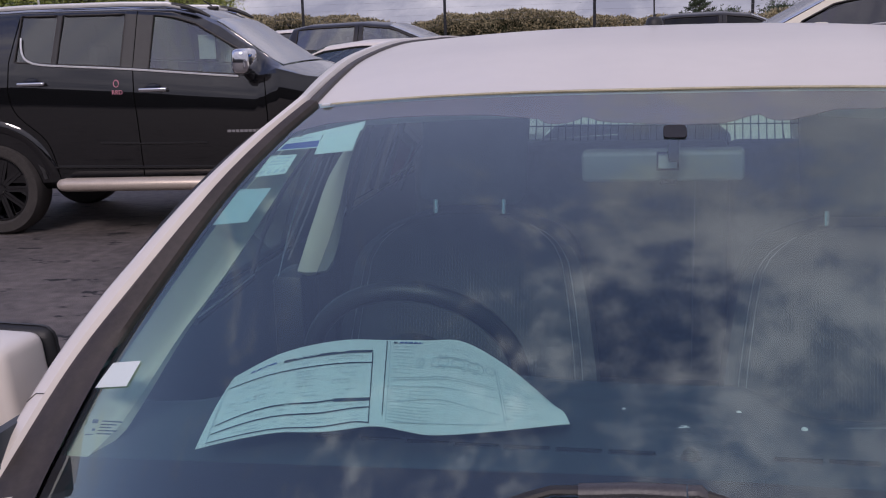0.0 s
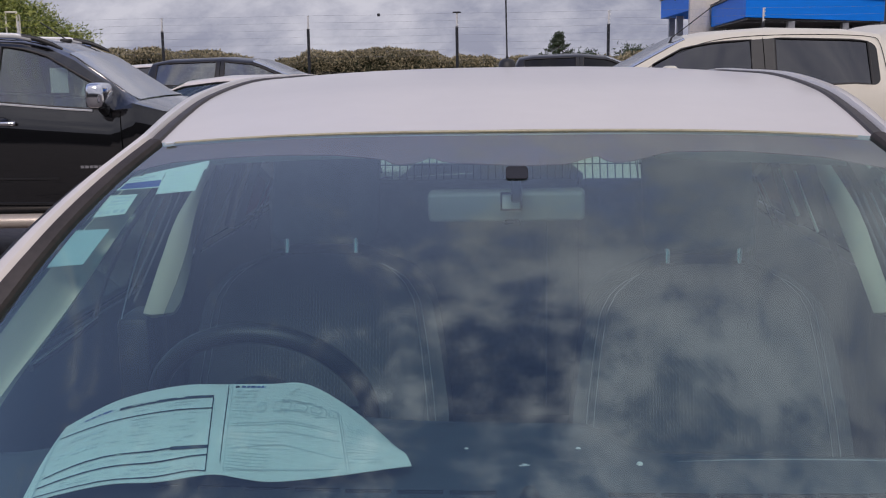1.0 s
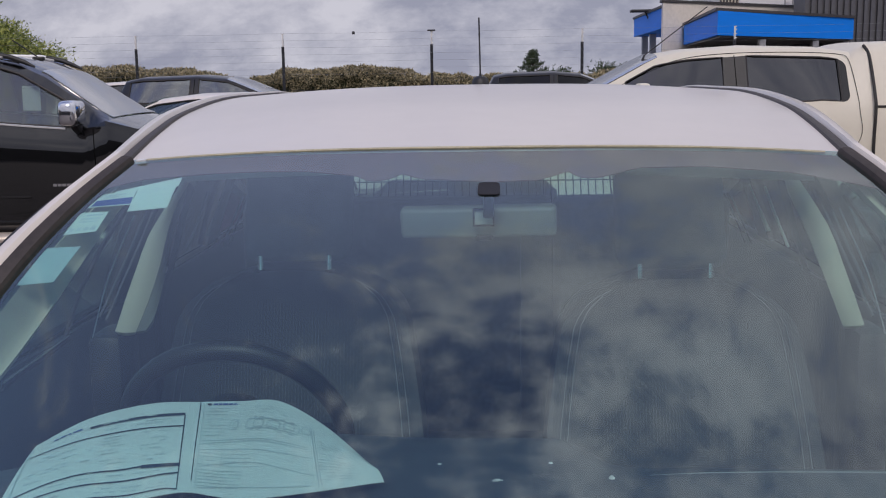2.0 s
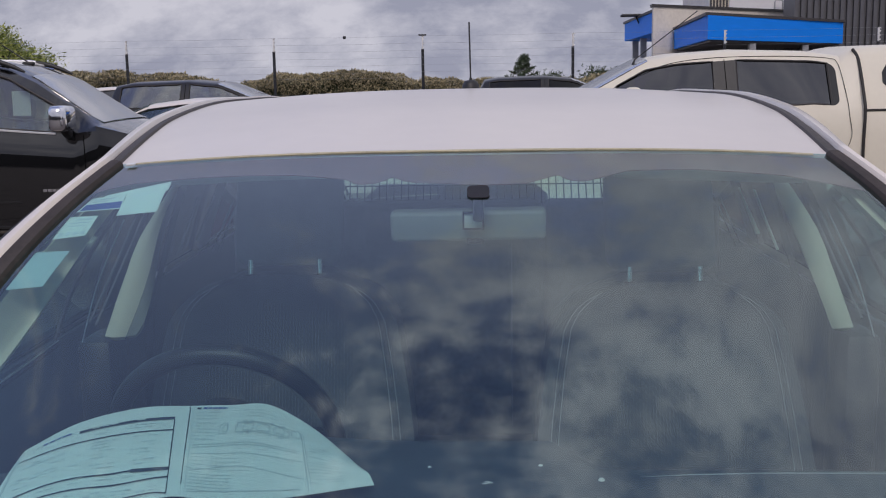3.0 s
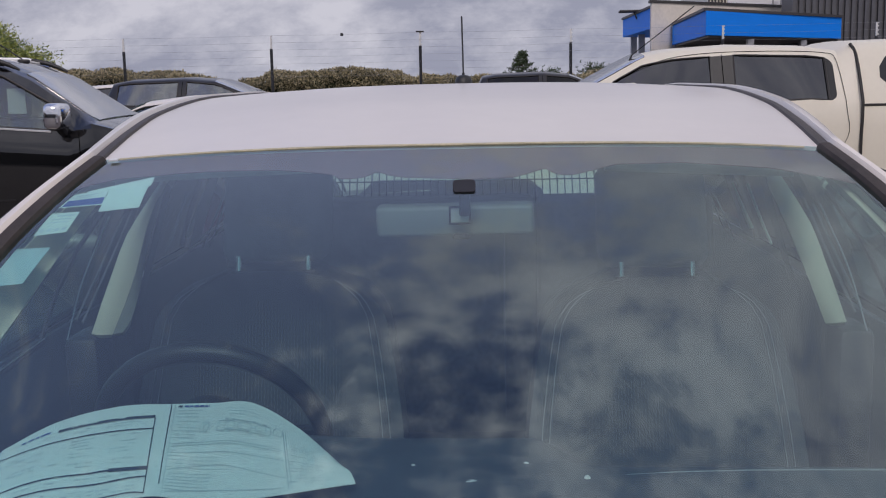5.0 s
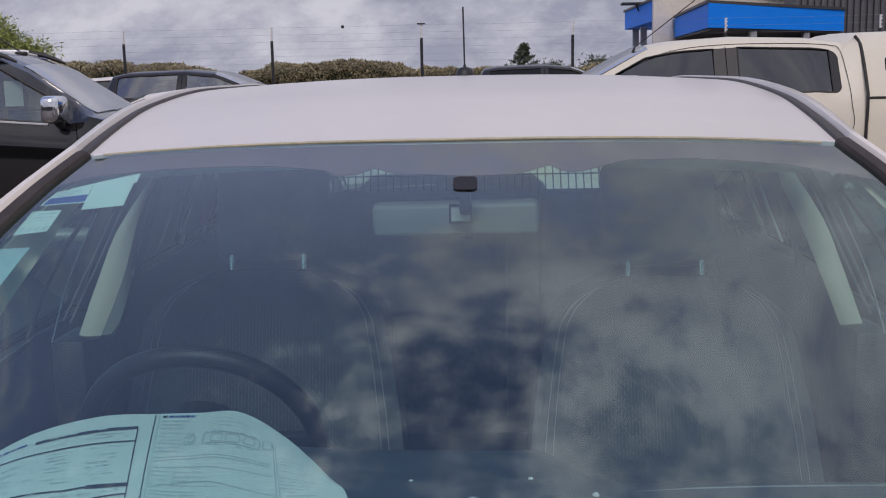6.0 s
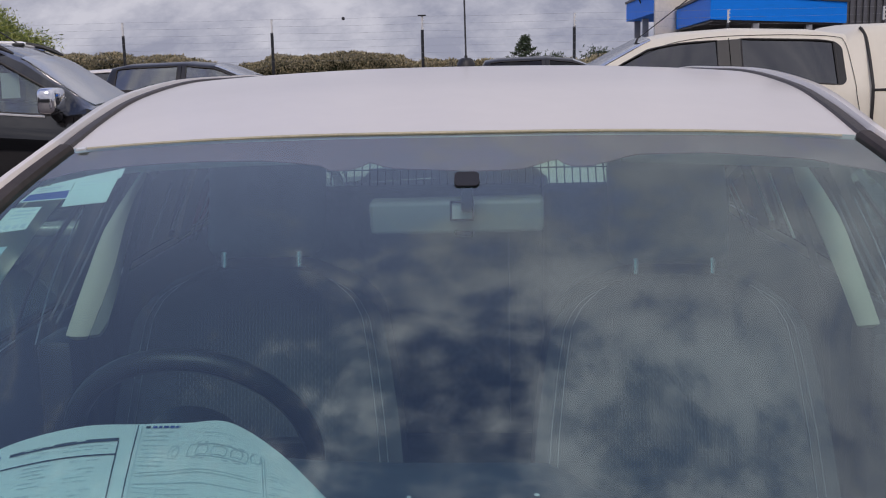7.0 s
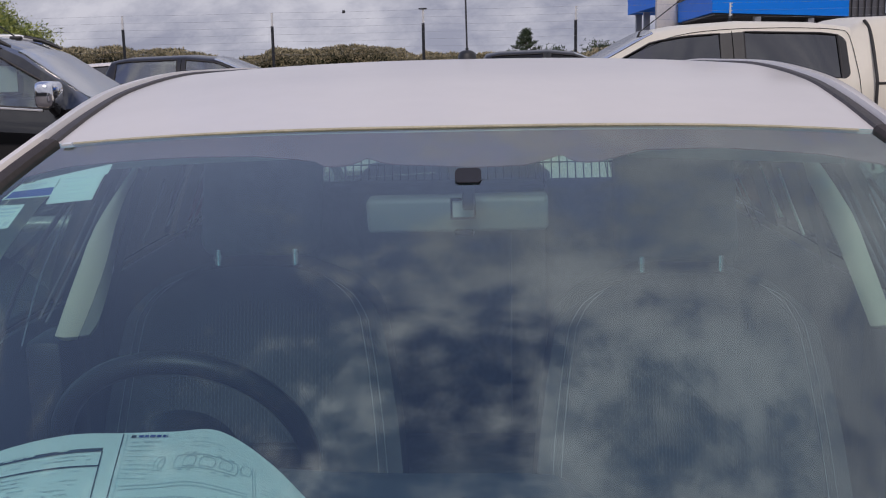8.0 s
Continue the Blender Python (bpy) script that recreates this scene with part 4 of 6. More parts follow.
def build_windscreen():
    bm = bmesh.new()
    sheet(bm, lambda a, b: glass_at(2 * a - 1, b), 40, 36, -0.005)
    ob = part("windscreen", bm, [M_WIND, M_WIND_IN], wagon, "greenish laminated windscreen reflecting the clouds")
    ob.visible_shadow = False
    # ceramic band round the edge, on the inside
    def band(u0, u1, v0, v1, nu=60, nv=6, mat=M_FRIT):
        bm = bmesh.new()
        def fn(a, b):
            u = u0(b) + (u1(b) - u0(b)) * a
            va, vb = v0(u), v1(u)
            return glass_at(u, va + (vb - va) * b) - Vector((0, -0.42, 0.9)) * 0.008
        sheet(bm, fn, nu, nv, 0.0015)
        part("ceramic_band", bm, mat, wagon, "dark printed edge band")
    one = lambda x: (lambda b: x)
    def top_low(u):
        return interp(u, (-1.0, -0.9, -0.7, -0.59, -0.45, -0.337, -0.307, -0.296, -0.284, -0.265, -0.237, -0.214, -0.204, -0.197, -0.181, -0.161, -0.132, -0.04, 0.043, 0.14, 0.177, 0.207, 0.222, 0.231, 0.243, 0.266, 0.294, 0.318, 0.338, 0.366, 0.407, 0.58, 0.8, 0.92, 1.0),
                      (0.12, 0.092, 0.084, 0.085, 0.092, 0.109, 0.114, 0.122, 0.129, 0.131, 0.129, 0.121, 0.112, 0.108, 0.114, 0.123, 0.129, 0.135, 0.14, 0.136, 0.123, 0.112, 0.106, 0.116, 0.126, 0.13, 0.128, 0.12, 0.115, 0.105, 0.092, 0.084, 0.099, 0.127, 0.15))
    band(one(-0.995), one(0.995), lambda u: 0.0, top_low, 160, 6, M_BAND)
    band(one(-0.995), one(0.995), lambda u: 0.764 + 0.052 * abs(u) ** 1.6, lambda u: 0.995)
    for s in (-1, 1):
        band(lambda b, s=s: s * 0.985, lambda b, s=s: s * 0.998, lambda u: 0.08, lambda u: 0.84, 3, 30)


build_windscreen()


# lower body: open tub with bonnet and tailgate
def build_body():
    rows = [
        (-2.02, 0.40, 0.62, 0.70, 0.62), (-1.95, 0.34, 0.70, 0.80, 0.74), (-1.75, 0.30, 0.78, 0.875, 0.82), (-1.35, 0.28, 0.85, 0.935, 0.87),
        (-0.95, 0.28, 0.90, 0.985, 0.89), (-0.62, 0.28, 0.94, 0.985, 0.895), (-0.45, 0.28, 0.975, 1.01, 0.895), (-0.2, 0.28, 1.02, 1.05, 0.895), (0.3, 0.28, 1.035, 1.06, 0.90), (1.2, 0.28, 1.045, 1.07, 0.90),
        (2.0, 0.30, 1.05, 1.08, 0.885), (2.45, 0.34, 1.04, 1.06, 0.85), (2.60, 0.40, 0.98, 1.02, 0.80),
    ]
    R = np.array(rows)
    bm = bmesh.new()
    rings = []
    ys = sorted({round(v, 3) for v in [*np.linspace(-2.02, 2.6, 60).tolist(), -0.86, 2.35]})
    for y in ys:
        sill, belt, top, w = [interp(y, R[:, 0], R[:, k]) for k in range(1, 5)]
        half = [(0, sill), (w - 0.10, sill), (w - 0.02, sill + 0.05), (w + 0.012, sill * 0.5 + belt * 0.5), (w + 0.004, belt - 0.12), (w - 0.02, belt - 0.02), (w - 0.05, belt + 0.012), (w - 0.10, top - 0.022), (w * 0.62, top - 0.006), (0, top)]
        full = [(-x, z) for x, z in half] + half[-2:0:-1]
        rings.append([bm.verts.new((x, y, z)) for x, z in full])
    n = len(rings[0])
    for i in range(len(ys) - 1):
        mid = (ys[i] + ys[i + 1]) / 2
        for k in range(n):
            if (7 <= k <= n - 8 and -0.86 < mid < 2.35) or (k in (6, n - 7) and -0.40 < mid < 2.35):
                continue
            a, b = rings[i], rings[i + 1]
            bm.faces.new((a[k], a[(k + 1) % n], b[(k + 1) % n], b[k]))
    bm.faces.new(rings[0][::-1]), bm.faces.new(rings[-1])
    part("body", bm, M_WHITE, wagon, "white painted body")
    # black cowl under the windscreen
    bm = bmesh.new()
    sheet(bm, lambda a, b: glass_at((2 * a - 1) * 1.05, 1.0) + Vector((0, -0.10 * b - 0.004, -0.012 - 0.035 * b)), 30, 4, 0.02)
    part("cowl_panel", bm, M_PLASTIC, wagon)
    for s in (-1, 1):
        bm = bmesh.new()
        def wing(a, b):
            e = edge_at(1 - 0.25 * a)
            inner = Vector((e.x + 0.03, e.y - 0.30 * (1 - a) ** 2, e.z - 0.012))
            outer = Vector((0.862, -0.90 + 0.52 * a, 0.925 + 0.075 * a))
            p = inner.lerp(outer, b)
            return (s * p.x, p.y, p.z - 0.022)
        sheet(bm, wing, 12, 6)
        part("wing_top", bm, M_WHITE, wagon)
    # bonnet outline gap
    bm = bmesh.new()
    for s in (-1, 1):
        tube(bm, [(s * 0.70, -1.9, 0.81), (s * 0.745, -1.5, 0.905), (s * 0.755, -1.1, 0.957), (s * 0.72, -0.92, 0.985)], 0.004, 5)
    part("bonnet_gap", bm, M_SHADE, wagon)
    for s in (-1, 1):
        bm = bmesh.new()
        box(bm, (s * 0.60 - 0.14, -2.03, 0.60), (s * 0.60 + 0.14, -1.86, 0.76), 0.035, 3)
        part("headlamp", bm, M_LAMP, wagon)
        bm = bmesh.new()
        box(bm, (s * 0.74 - 0.07, 2.5, 0.75), (s * 0.74 + 0.07, 2.62, 1.0), 0.03, 3)
        part("tail_lamp", bm, M_LAMP_RED, wagon)
    bm = bmesh.new()
    box(bm, (-0.40, -2.06, 0.50), (0.40, -1.98, 0.68), 0.03, 3)
    part("grille", bm, M_PLASTIC, wagon)
    for y, nm in ((-2.0, "front_bumper"), (2.60, "rear_bumper")):
        bm = bmesh.new()
        box(bm, (-0.78, y - 0.09, 0.30), (0.78, y + 0.09, 0.52), 0.06, 3)
        part(nm, bm, M_WHITE, wagon)
    for y in (-1.25, 1.45):
        for s in (-1, 1):
            bm = bmesh.new()
            lathe(bm, [(0.385, -0.02), (0.385, 0.004), (0.36, 0.006), (0.2, -0.02)], 36, "x")
            bmesh.ops.transform(bm, matrix=Matrix.Translation((s * (0.895 if y > 0 else 0.89), y, 0.32)) @ Matrix.Diagonal((s, 1, 1, 1)), verts=bm.verts)
            bmesh.ops.delete(bm, geom=[v for v in bm.verts if v.co.z < 0.36], context="VERTS")
            part("wheel_arch", bm, M_PLASTIC, wagon)
            w = wheel(wagon, 0, 0, 0.32, 0.21, 7, M_STEEL, 1)
            w.matrix_local = Matrix.Translation((s * 0.83, y, 0.32)) @ Matrix.Rotation(radians(-90 if s > 0 else 90), 4, "Z")


build_body()


def build_sides():
    """Side windows, pillars, doors and mirrors."""
    def top(y):
        if y < 0:
            t = interp(y, [p[1] for p in PILLAR], [i / (len(PILLAR) - 1) for i in range(len(PILLAR))])
            e = spline(PILLAR, t)
            return Vector((e.x + 0.10, y, e.z - 0.05))
        t = interp(y, [p[1] for p in ROOF_EDGE], [i / (len(ROOF_EDGE) - 1) for i in range(len(ROOF_EDGE))])
        e = spline(ROOF_EDGE, t)
        return Vector((e.x + 0.095, y, e.z - 0.058))

    def belt(y):
        return Vector((0.862, y, interp(y, (-0.5, -0.2, 0.3, 1.2, 2.3), (0.98, 1.035, 1.052, 1.062, 1.068))))

    for s in (-1, 1):
        def panel(y0, y1, out, mat, name, label="", lean=0.0, lo=0.0, hi=1.0, thick=0.004, nu=6):
            bm = bmesh.new()
            def fn(a, b):
                yb, yt = y0 + (y1 - y0) * a, y0 + (y1 - y0) * a + lean
                p = belt(yb).lerp(top(yt), lo + (hi - lo) * b)
                bulge = 0.018 * math.sin(math.pi * (lo + (hi - lo) * b))
                return (s * (p.x + out + bulge), p.y, p.z)
            sheet(bm, fn, nu, 8, thick * s)
            return part(name, bm, mat, wagon, label)

        for a, b, nm in ((-0.36, 0.66, "front_side_window"), (0.78, 1.46, "rear_side_window"), (1.58, 2.18, "load_side_window")):
            ob = panel(a, b, -0.012, M_PANE if nm.startswith('front') else M_TINT, nm)
            ob.visible_shadow = False
        for a, b in ((0.655, 0.785), (1.455, 1.585), (2.175, 2.32)):
            panel(a, b, 0.0, M_TRIM if b < 1.6 else M_WHITE, "pillar_cover", thick=0.03)
        # rubber seals
        bm = bmesh.new()
        tube(bm, [(s * (belt(y).x - 0.006), y, belt(y).z) for y in np.linspace(-0.5, 2.3, 30)], 0.009, 6)
        part("waist_seal", bm, M_RUBBER, wagon)
        bm = bmesh.new()
        tube(bm, [(s * (top(y).x - 0.004), y, top(y).z + 0.002) for y in np.linspace(-0.42, 2.3, 60)], 0.010, 6)
        part("window_seal", bm, M_RUBBER, wagon)
        # quarter filler at the mirror
        bm = bmesh.new()
        tri = [Vector((0.862, -0.50, 0.975)), Vector((0.862, -0.28, 1.02)), top(-0.28)]
        vs = [bm.verts.new((s * (p.x + d), p.y, p.z)) for d in (0.004, -0.012) for p in tri]
        for f in ((0, 1, 2), (3, 5, 4), (0, 3, 4, 1), (1, 4, 5, 2), (2, 5, 3, 0)):
            bm.faces.new([vs[i] for i in f])
        part("mirror_sail", bm, M_PLASTIC, wagon)
        # outside mirror
        holder = new("door_mirror")
        holder.parent = wagon
        bm = bmesh.new()
        box(bm, (s * 1.060 - 0.135, -0.33, 0.975), (s * 1.060 + 0.135, -0.215, 1.100), 0.018, 4)
        for v in bm.verts:
            v.co.x += s * 0.12 * (v.co.z - 1.06)
            v.co.z += 0.04 * (abs(v.co.x) - 1.0)
        part("mirror_shell", bm, M_WHITE, holder, "white mirror shell")
        bm = bmesh.new()
        box(bm, (s * 1.053 - 0.136, -0.218, 0.970), (s * 1.053 + 0.136, -0.185, 1.103), 0.02, 3)
        for v in bm.verts:
            v.co.x += s * 0.12 * (v.co.z - 1.06)
            v.co.z += 0.04 * (abs(v.co.x) - 1.0)
        part("mirror_rim", bm, M_PLASTIC, holder)
        bm = bmesh.new()
        tube(bm, [(s * 0.86, -0.26, 0.97), (s * 0.93, -0.26, 0.965), (s * 1.0, -0.26, 0.985)], 0.04, 8, flat=0.7)
        part("mirror_arm", bm, M_PLASTIC, holder)
        # door gaps and handles
        bm = bmesh.new()
        for y in (-0.47, 0.72, 1.50):
            tube(bm, [(s * 0.885, y, 0.95), (s * 0.905, y, 0.82), (s * 0.912, y, 0.62), (s * 0.89, y, 0.36)], 0.004, 5)
        part("door_gap", bm, M_GAP, wagon)
        for y in (0.55, 1.32):
            bm = bmesh.new()
            box(bm, (s * 0.925 - 0.014, y - 0.10, 0.84), (s * 0.925 + 0.014, y + 0.10, 0.868), 0.012, 3)
            part("door_handle", bm, M_WHITE, wagon)
    # tailgate with its window
    bm = bmesh.new()
    def gate(a, b):
        u = 2 * a - 1
        e = spline(ROOF_EDGE, 1.0)
        p, q = Vector((u * (e.x + 0.07), 2.33 - 0.02 * u * u, e.z + 0.012 * (1 - u * u))), Vector((u * 0.80, 2.56 - 0.10 * u * u, 1.0))
        return p.lerp(q, b)
    sheet(bm, lambda a, b: gate(0.130 + 0.702 * a, 0.16 + 0.78 * b), 14, 6, 0.004)
    ob = part("rear_window", bm, glass_material("clear_rear_pane", (0.80, 0.87, 0.84), 0.07), wagon)
    ob.visible_shadow = False
    for a0, a1, b0, b1 in ((0, 1, 0, 0.155), (0, 1, 0.945, 1.0), (0, 0.128, 0.157, 0.943), (0.834, 1, 0.157, 0.943)):
        bm = bmesh.new()
        sheet(bm, lambda a, b: gate(a0 + (a1 - a0) * a, b0 + (b1 - b0) * b), 10, 4, 0.02)
        part("tailgate_frame", bm, M_WHITE, wagon)
    # roof aerial at the back
    bm = bmesh.new()
    base = roof_at(-0.016, 0.705)
    lathe(bm, [(0.0, 0.027), (0.012, 0.0265), (0.021, 0.0215), (0.0255, 0.011), (0.027, 0.0), (0.027, -0.01)], 20, "z", base)
    tube(bm, [base + Vector((0, 0, 0.02)), base + Vector((0.0, 0.003, 0.033))], 0.0045, 8)
    tube(bm, [base + Vector((0, 0.002, 0.026)), base + Vector((-0.0035, 0.075, 0.205))], 0.0026, 8)
    part("roof_aerial", bm, M_PLASTIC, wagon, "black roof aerial with a round base")


build_sides()


# ---- the wagon's cabin ----
def build_cabin():
    bm = bmesh.new()
    box(bm, (-0.80, -0.9, 0.30), (0.80, 2.3, 0.36), 0.02)
    part("floor_pan", bm, M_SHADE, wagon)
    # dashboard: rolled top that rises from the screen and falls into the cabin
    prof = [(-0.80, 1.055), (-0.74, 1.076), (-0.62, 1.088), (-0.52, 1.092), (-0.458, 1.090), (-0.412, 1.073), (-0.36, 1.045), (-0.29, 1.010), (-0.24, 0.96), (-0.22, 0.86), (-0.24, 0.72), (-0.30, 0.62)]
    bm = bmesh.new()
    def dash(a, b):
        u = 2 * a - 1
        y, z = spline(prof3, b)[1:]
        fall = 0.10 * abs(u) ** 3
        # raised centre section and the hood over the dials
        k = min(max((0.19 - u * 0.78) / 0.10, 0.0), 1.0) * min(max((u * 0.78 + 0.66) / 0.12, 0.0), 1.0)
        hood = k * k * (3 - 2 * k) * 0.050 * math.exp(-((y + 0.34) / 0.075) ** 2) + 0.024 * math.exp(-((u + 0.46) / 0.2) ** 2) * math.exp(-((y + 0.36) / 0.08) ** 2)
        return (u * 0.78, y + 0.30 * abs(u) ** 3 * (1 - 0.6 * b), z - fall + hood)
    prof3 = [(0.0, *p) for p in prof]
    sheet(bm, dash, 64, 64, 0.01)
    part("dashboard", bm, M_DASH, wagon, "dark grey moulded dashboard")
    # vent slots near the glass and a dome sensor
    bm = bmesh.new()
    for k in range(-7, 15):
        if k in (3, 4):
            continue
        x = -0.17 + 0.055 * k
        u = x / 0.78
        y = -0.575 + 0.30 * abs(u) ** 3
        box(bm, (x, y - 0.0016, 1.089 - 0.10 * abs(u) ** 3), (x + 0.048, y + 0.0016, 1.0938 - 0.10 * abs(u) ** 3), 0)
    part("demister_vent", bm, M_SHADE, wagon)
    bm = bmesh.new()
    lathe(bm, [(0.0, 0.0085), (0.004, 0.0078), (0.0075, 0.005), (0.0095, 0.0), (0.0105, -0.003)], 20, "z", (0.0235, -0.578, 1.0935))
    part("light_sensor", bm, M_PLASTIC, wagon, "small domed sensor")
    # pale line drawn along the dashboard crest in place of its highlight
    bm = bmesh.new()
    tube(bm, [(0.19, -0.478, 1.0900), (0.25, -0.466, 1.0885), (0.34, -0.450, 1.084), (0.48, -0.415, 1.070), (0.60, -0.36, 1.047)], 0.0011, 5)
    part("crest_highlight", bm, M_THREAD, wagon)
    # steering wheel
    sw = new("steering_wheel")
    sw.parent = wagon
    sw.matrix_local = Matrix.Translation((-0.408, 0.045, 0.960)) @ Matrix.Rotation(radians(-64), 4, "X")
    bm = bmesh.new()
    tube(bm, [(0.180 * math.cos(t), 0.180 * math.sin(t), 0) for t in (2 * math.pi * k / 48 for k in range(48))], 0.0165, 10, closed=True)
    part("rim", bm, M_PLASTIC, sw)
    bm = bmesh.new()
    lathe(bm, [(0.0, 0.03), (0.05, 0.028), (0.075, 0.015), (0.078, -0.03), (0.05, -0.06), (0.04, -0.2)], 24, "z")
    for a in (0, 180, 90):
        box(bm, (0.05, -0.022, -0.012), (0.175, 0.022, 0.004), 0.006, 2, Matrix.Rotation(radians(a), 4, "Z"))
    part("hub", bm, M_PLASTIC, sw)
    # front seats
    def seat(x):
        st = new("front_seat")
        st.parent = wagon
        st.location = (x, 0.31, 0.022 if x < 0 else 0.0)
        tilt = 0.30
        def back(u, v, bulge):
            """Backrest face: u across, v from the cushion to the top."""
            half = interp(v, (0, 0.25, 0.4, 0.57, 0.73, 0.87, 0.93, 0.975, 1.0), (0.262, 0.266, 0.262, 0.252, 0.238, 0.222, 0.200, 0.160, 0.11))
            z = 0.56 + 0.58 * v + 0.012 * (1 - u * u) * v
            wing = 0.055 * max(0, abs(u) - 0.55) / 0.45 * (1 - 0.5 * v)
            return Vector((u * half, (z - 1.16) * tilt + 0.10 - bulge * (1 - u ** 4) - wing, z))
        bm = bmesh.new()
        # closed cushion: front and back sheets joined at the rim
        nu, nv = 20, 22
        front = [[bm.verts.new(back(-1 + 2 * i / nu, j / nv, 0.03)) for j in range(nv + 1)] for i in range(nu + 1)]
        rear = [[bm.verts.new(back(-1 + 2 * i / nu, j / nv, 0.0) + Vector((0, 0.10, 0))) for j in range(nv + 1)] for i in range(nu + 1)]
        for i in range(nu):
            for j in range(nv):
                f = bm.faces.new((front[i][j], front[i + 1][j], front[i + 1][j + 1], front[i][j + 1]))
                f.material_index = 1 if 4 <= i <= 15 and 10 <= j <= 19 else 0
                bm.faces.new((rear[i][j], rear[i][j + 1], rear[i + 1][j + 1], rear[i + 1][j]))
        for j in range(nv):
            bm.faces.new((front[0][j], front[0][j + 1], rear[0][j + 1], rear[0][j]))
            bm.faces.new((front[nu][j], rear[nu][j], rear[nu][j + 1], front[nu][j + 1]))
        for i in range(nu):
            bm.faces.new((front[i][nv], front[i + 1][nv], rear[i + 1][nv], rear[i][nv]))
        part("backrest", bm, [M_FABRIC_PLAIN, M_FABRIC], st, "dark cloth backrest with a dashed centre panel")
        for inset in (0.0, 0.055):
            for s in (-1, 1):
                bm = bmesh.new()
                pts = [back(s * (0.90 - inset - 0.05 * max(0, v - 0.8)), v - inset * 0.3, 0.034) + Vector((0, -0.002, 0)) for v in np.linspace(0.05, 0.985, 40)]
                tube(bm, pts, 0.0007, 4)
                part("seam", bm, M_THREAD, st)
        bm = bmesh.new()
        box(bm, (-0.24, -0.46, 0.36), (0.24, 0.06, 0.58), 0.06, 3)
        part("cushion", bm, M_FABRIC_PLAIN, st)
        for s in (-1, 1):
            bm = bmesh.new()
            tube(bm, [(s * 0.068, 0.088, 1.125), (s * 0.068, 0.096, 1.176)], 0.0058, 14)
            part("headrest_post", bm, M_POST, st, "bright steel headrest post")
            bm = bmesh.new()
            lathe(bm, [(0.006, 0.0), (0.013, 0.002), (0.014, -0.008)], 12, "z", (s * 0.068, 0.0925, 1.148))
            part("post_collar", bm, M_PLASTIC, st)
        bm = bmesh.new()
        box(bm, (-0.108, 0.104, 1.160), (0.108, 0.182, 1.355), 0.030, 4)
        for v in bm.verts:
            v.co.y += 0.38 * (v.co.z - 1.18)
        part("headrest", bm, M_RESTRAINT, st)
    for x in (-0.37, 0.372):
        seat(x)
    # rear bench with headrests
    bm = bmesh.new()
    box(bm, (-0.66, 0.75, 0.35), (0.66, 1.2, 0.58), 0.05, 3)
    part("rear_cushion", bm, M_BENCH, wagon)
    for lo, hi, y in ((-0.66, 0.186, 1.18), (0.190, 0.66, 1.195)):
        bm = bmesh.new()
        box(bm, (lo, y, 0.5), (hi, 1.34, 1.214), 0.022, 3)
        part("rear_backrest", bm, M_BENCH, wagon, "section of the split grey rear backrest")
    bm = bmesh.new()
    tube(bm, [(0.0965, 1.179, 0.60), (0.0975, 1.179, 1.19)], 0.0016, 5)
    part("rear_seam", bm, M_THREAD, wagon)
    for x in (-0.40, 0.40):
        bm = bmesh.new()
        box(bm, (x - 0.11, 1.24, 1.15), (x + 0.11, 1.33, 1.207), 0.02, 3)
        part("rear_headrest", bm, M_FABRIC_PLAIN, wagon)
    # cargo barrier grid
    br = new("cargo_barrier")
    br.parent = wagon
    bm = bmesh.new()
    tube(bm, [(-0.56, 1.50, 1.0), (-0.50, 1.50, 1.43), (0.50, 1.50, 1.43), (0.56, 1.50, 1.0)], 0.012, 8, closed=True)
    part("barrier_frame", bm, M_DARK_STEEL, br)
    bm = bmesh.new()
    for k in range(-23, 24):
        x = k * 0.0212
        tube(bm, [(x * 1.08, 1.5, 1.0), (x, 1.5, 1.43)], 0.0019, 5)
    for z in (1.0725, 1.1275, 1.1825, 1.2375, 1.2925, 1.3475, 1.40):
        tube(bm, [(-0.54, 1.506, z), (0.54, 1.506, z)], 0.0019, 5)
    part("barrier_grid", bm, M_DARK_STEEL, br)
    for s in (-1, 1):
        mir = lambda x, y, z: Vector((s * x, y, z))
        # cream trim of the windscreen pillars
        bm = bmesh.new()
        deep = [(0.541, 0.03, 1.388), (0.571, -0.05, 1.321), (0.596, -0.12, 1.261), (0.633, -0.20, 1.182), (0.670, -0.27, 1.115), (0.690, -0.36, 1.052), (0.693, -0.42, 1.027)]
        def ptrim(a, b):
            e, d = edge_at(0.03 + 0.84 * a), spline(deep, a)
            p = d.lerp(Vector((e.x - 0.004, e.y + 0.014, e.z - 0.010)), b if s < 0 else 0.8 + 0.2 * b)
            return mir(p.x, p.y + 0.010 * math.sin(math.pi * b), p.z - 0.010 * math.sin(math.pi * b))
        sheet(bm, ptrim, 24, 5, 0.01)
        part("pillar_trim", bm, M_CREAM, wagon, "cream plastic pillar trim")
        # cream centre pillar trim and its dark lower half
        bm = bmesh.new()
        outer = [(0.703, 0.31, 1.07), (0.696, 0.36, 1.124), (0.689, 0.41, 1.174), (0.679, 0.47, 1.234), (0.653, 0.55, 1.300), (0.632, 0.60, 1.345)]
        if s < 0:
            inner = [(0.663, 0.31, 1.0685), (0.6525, 0.36, 1.116), (0.6443, 0.42, 1.178), (0.6432, 0.48, 1.238), (0.640, 0.55, 1.290), (0.615, 0.60, 1.345)]
            ret = [(0.645, 0.312, 1.0705), (0.634, 0.335, 1.092), (0.636, 0.40, 1.136), (0.641, 0.48, 1.205), (0.636, 0.56, 1.275), (0.605, 0.62, 1.34)]
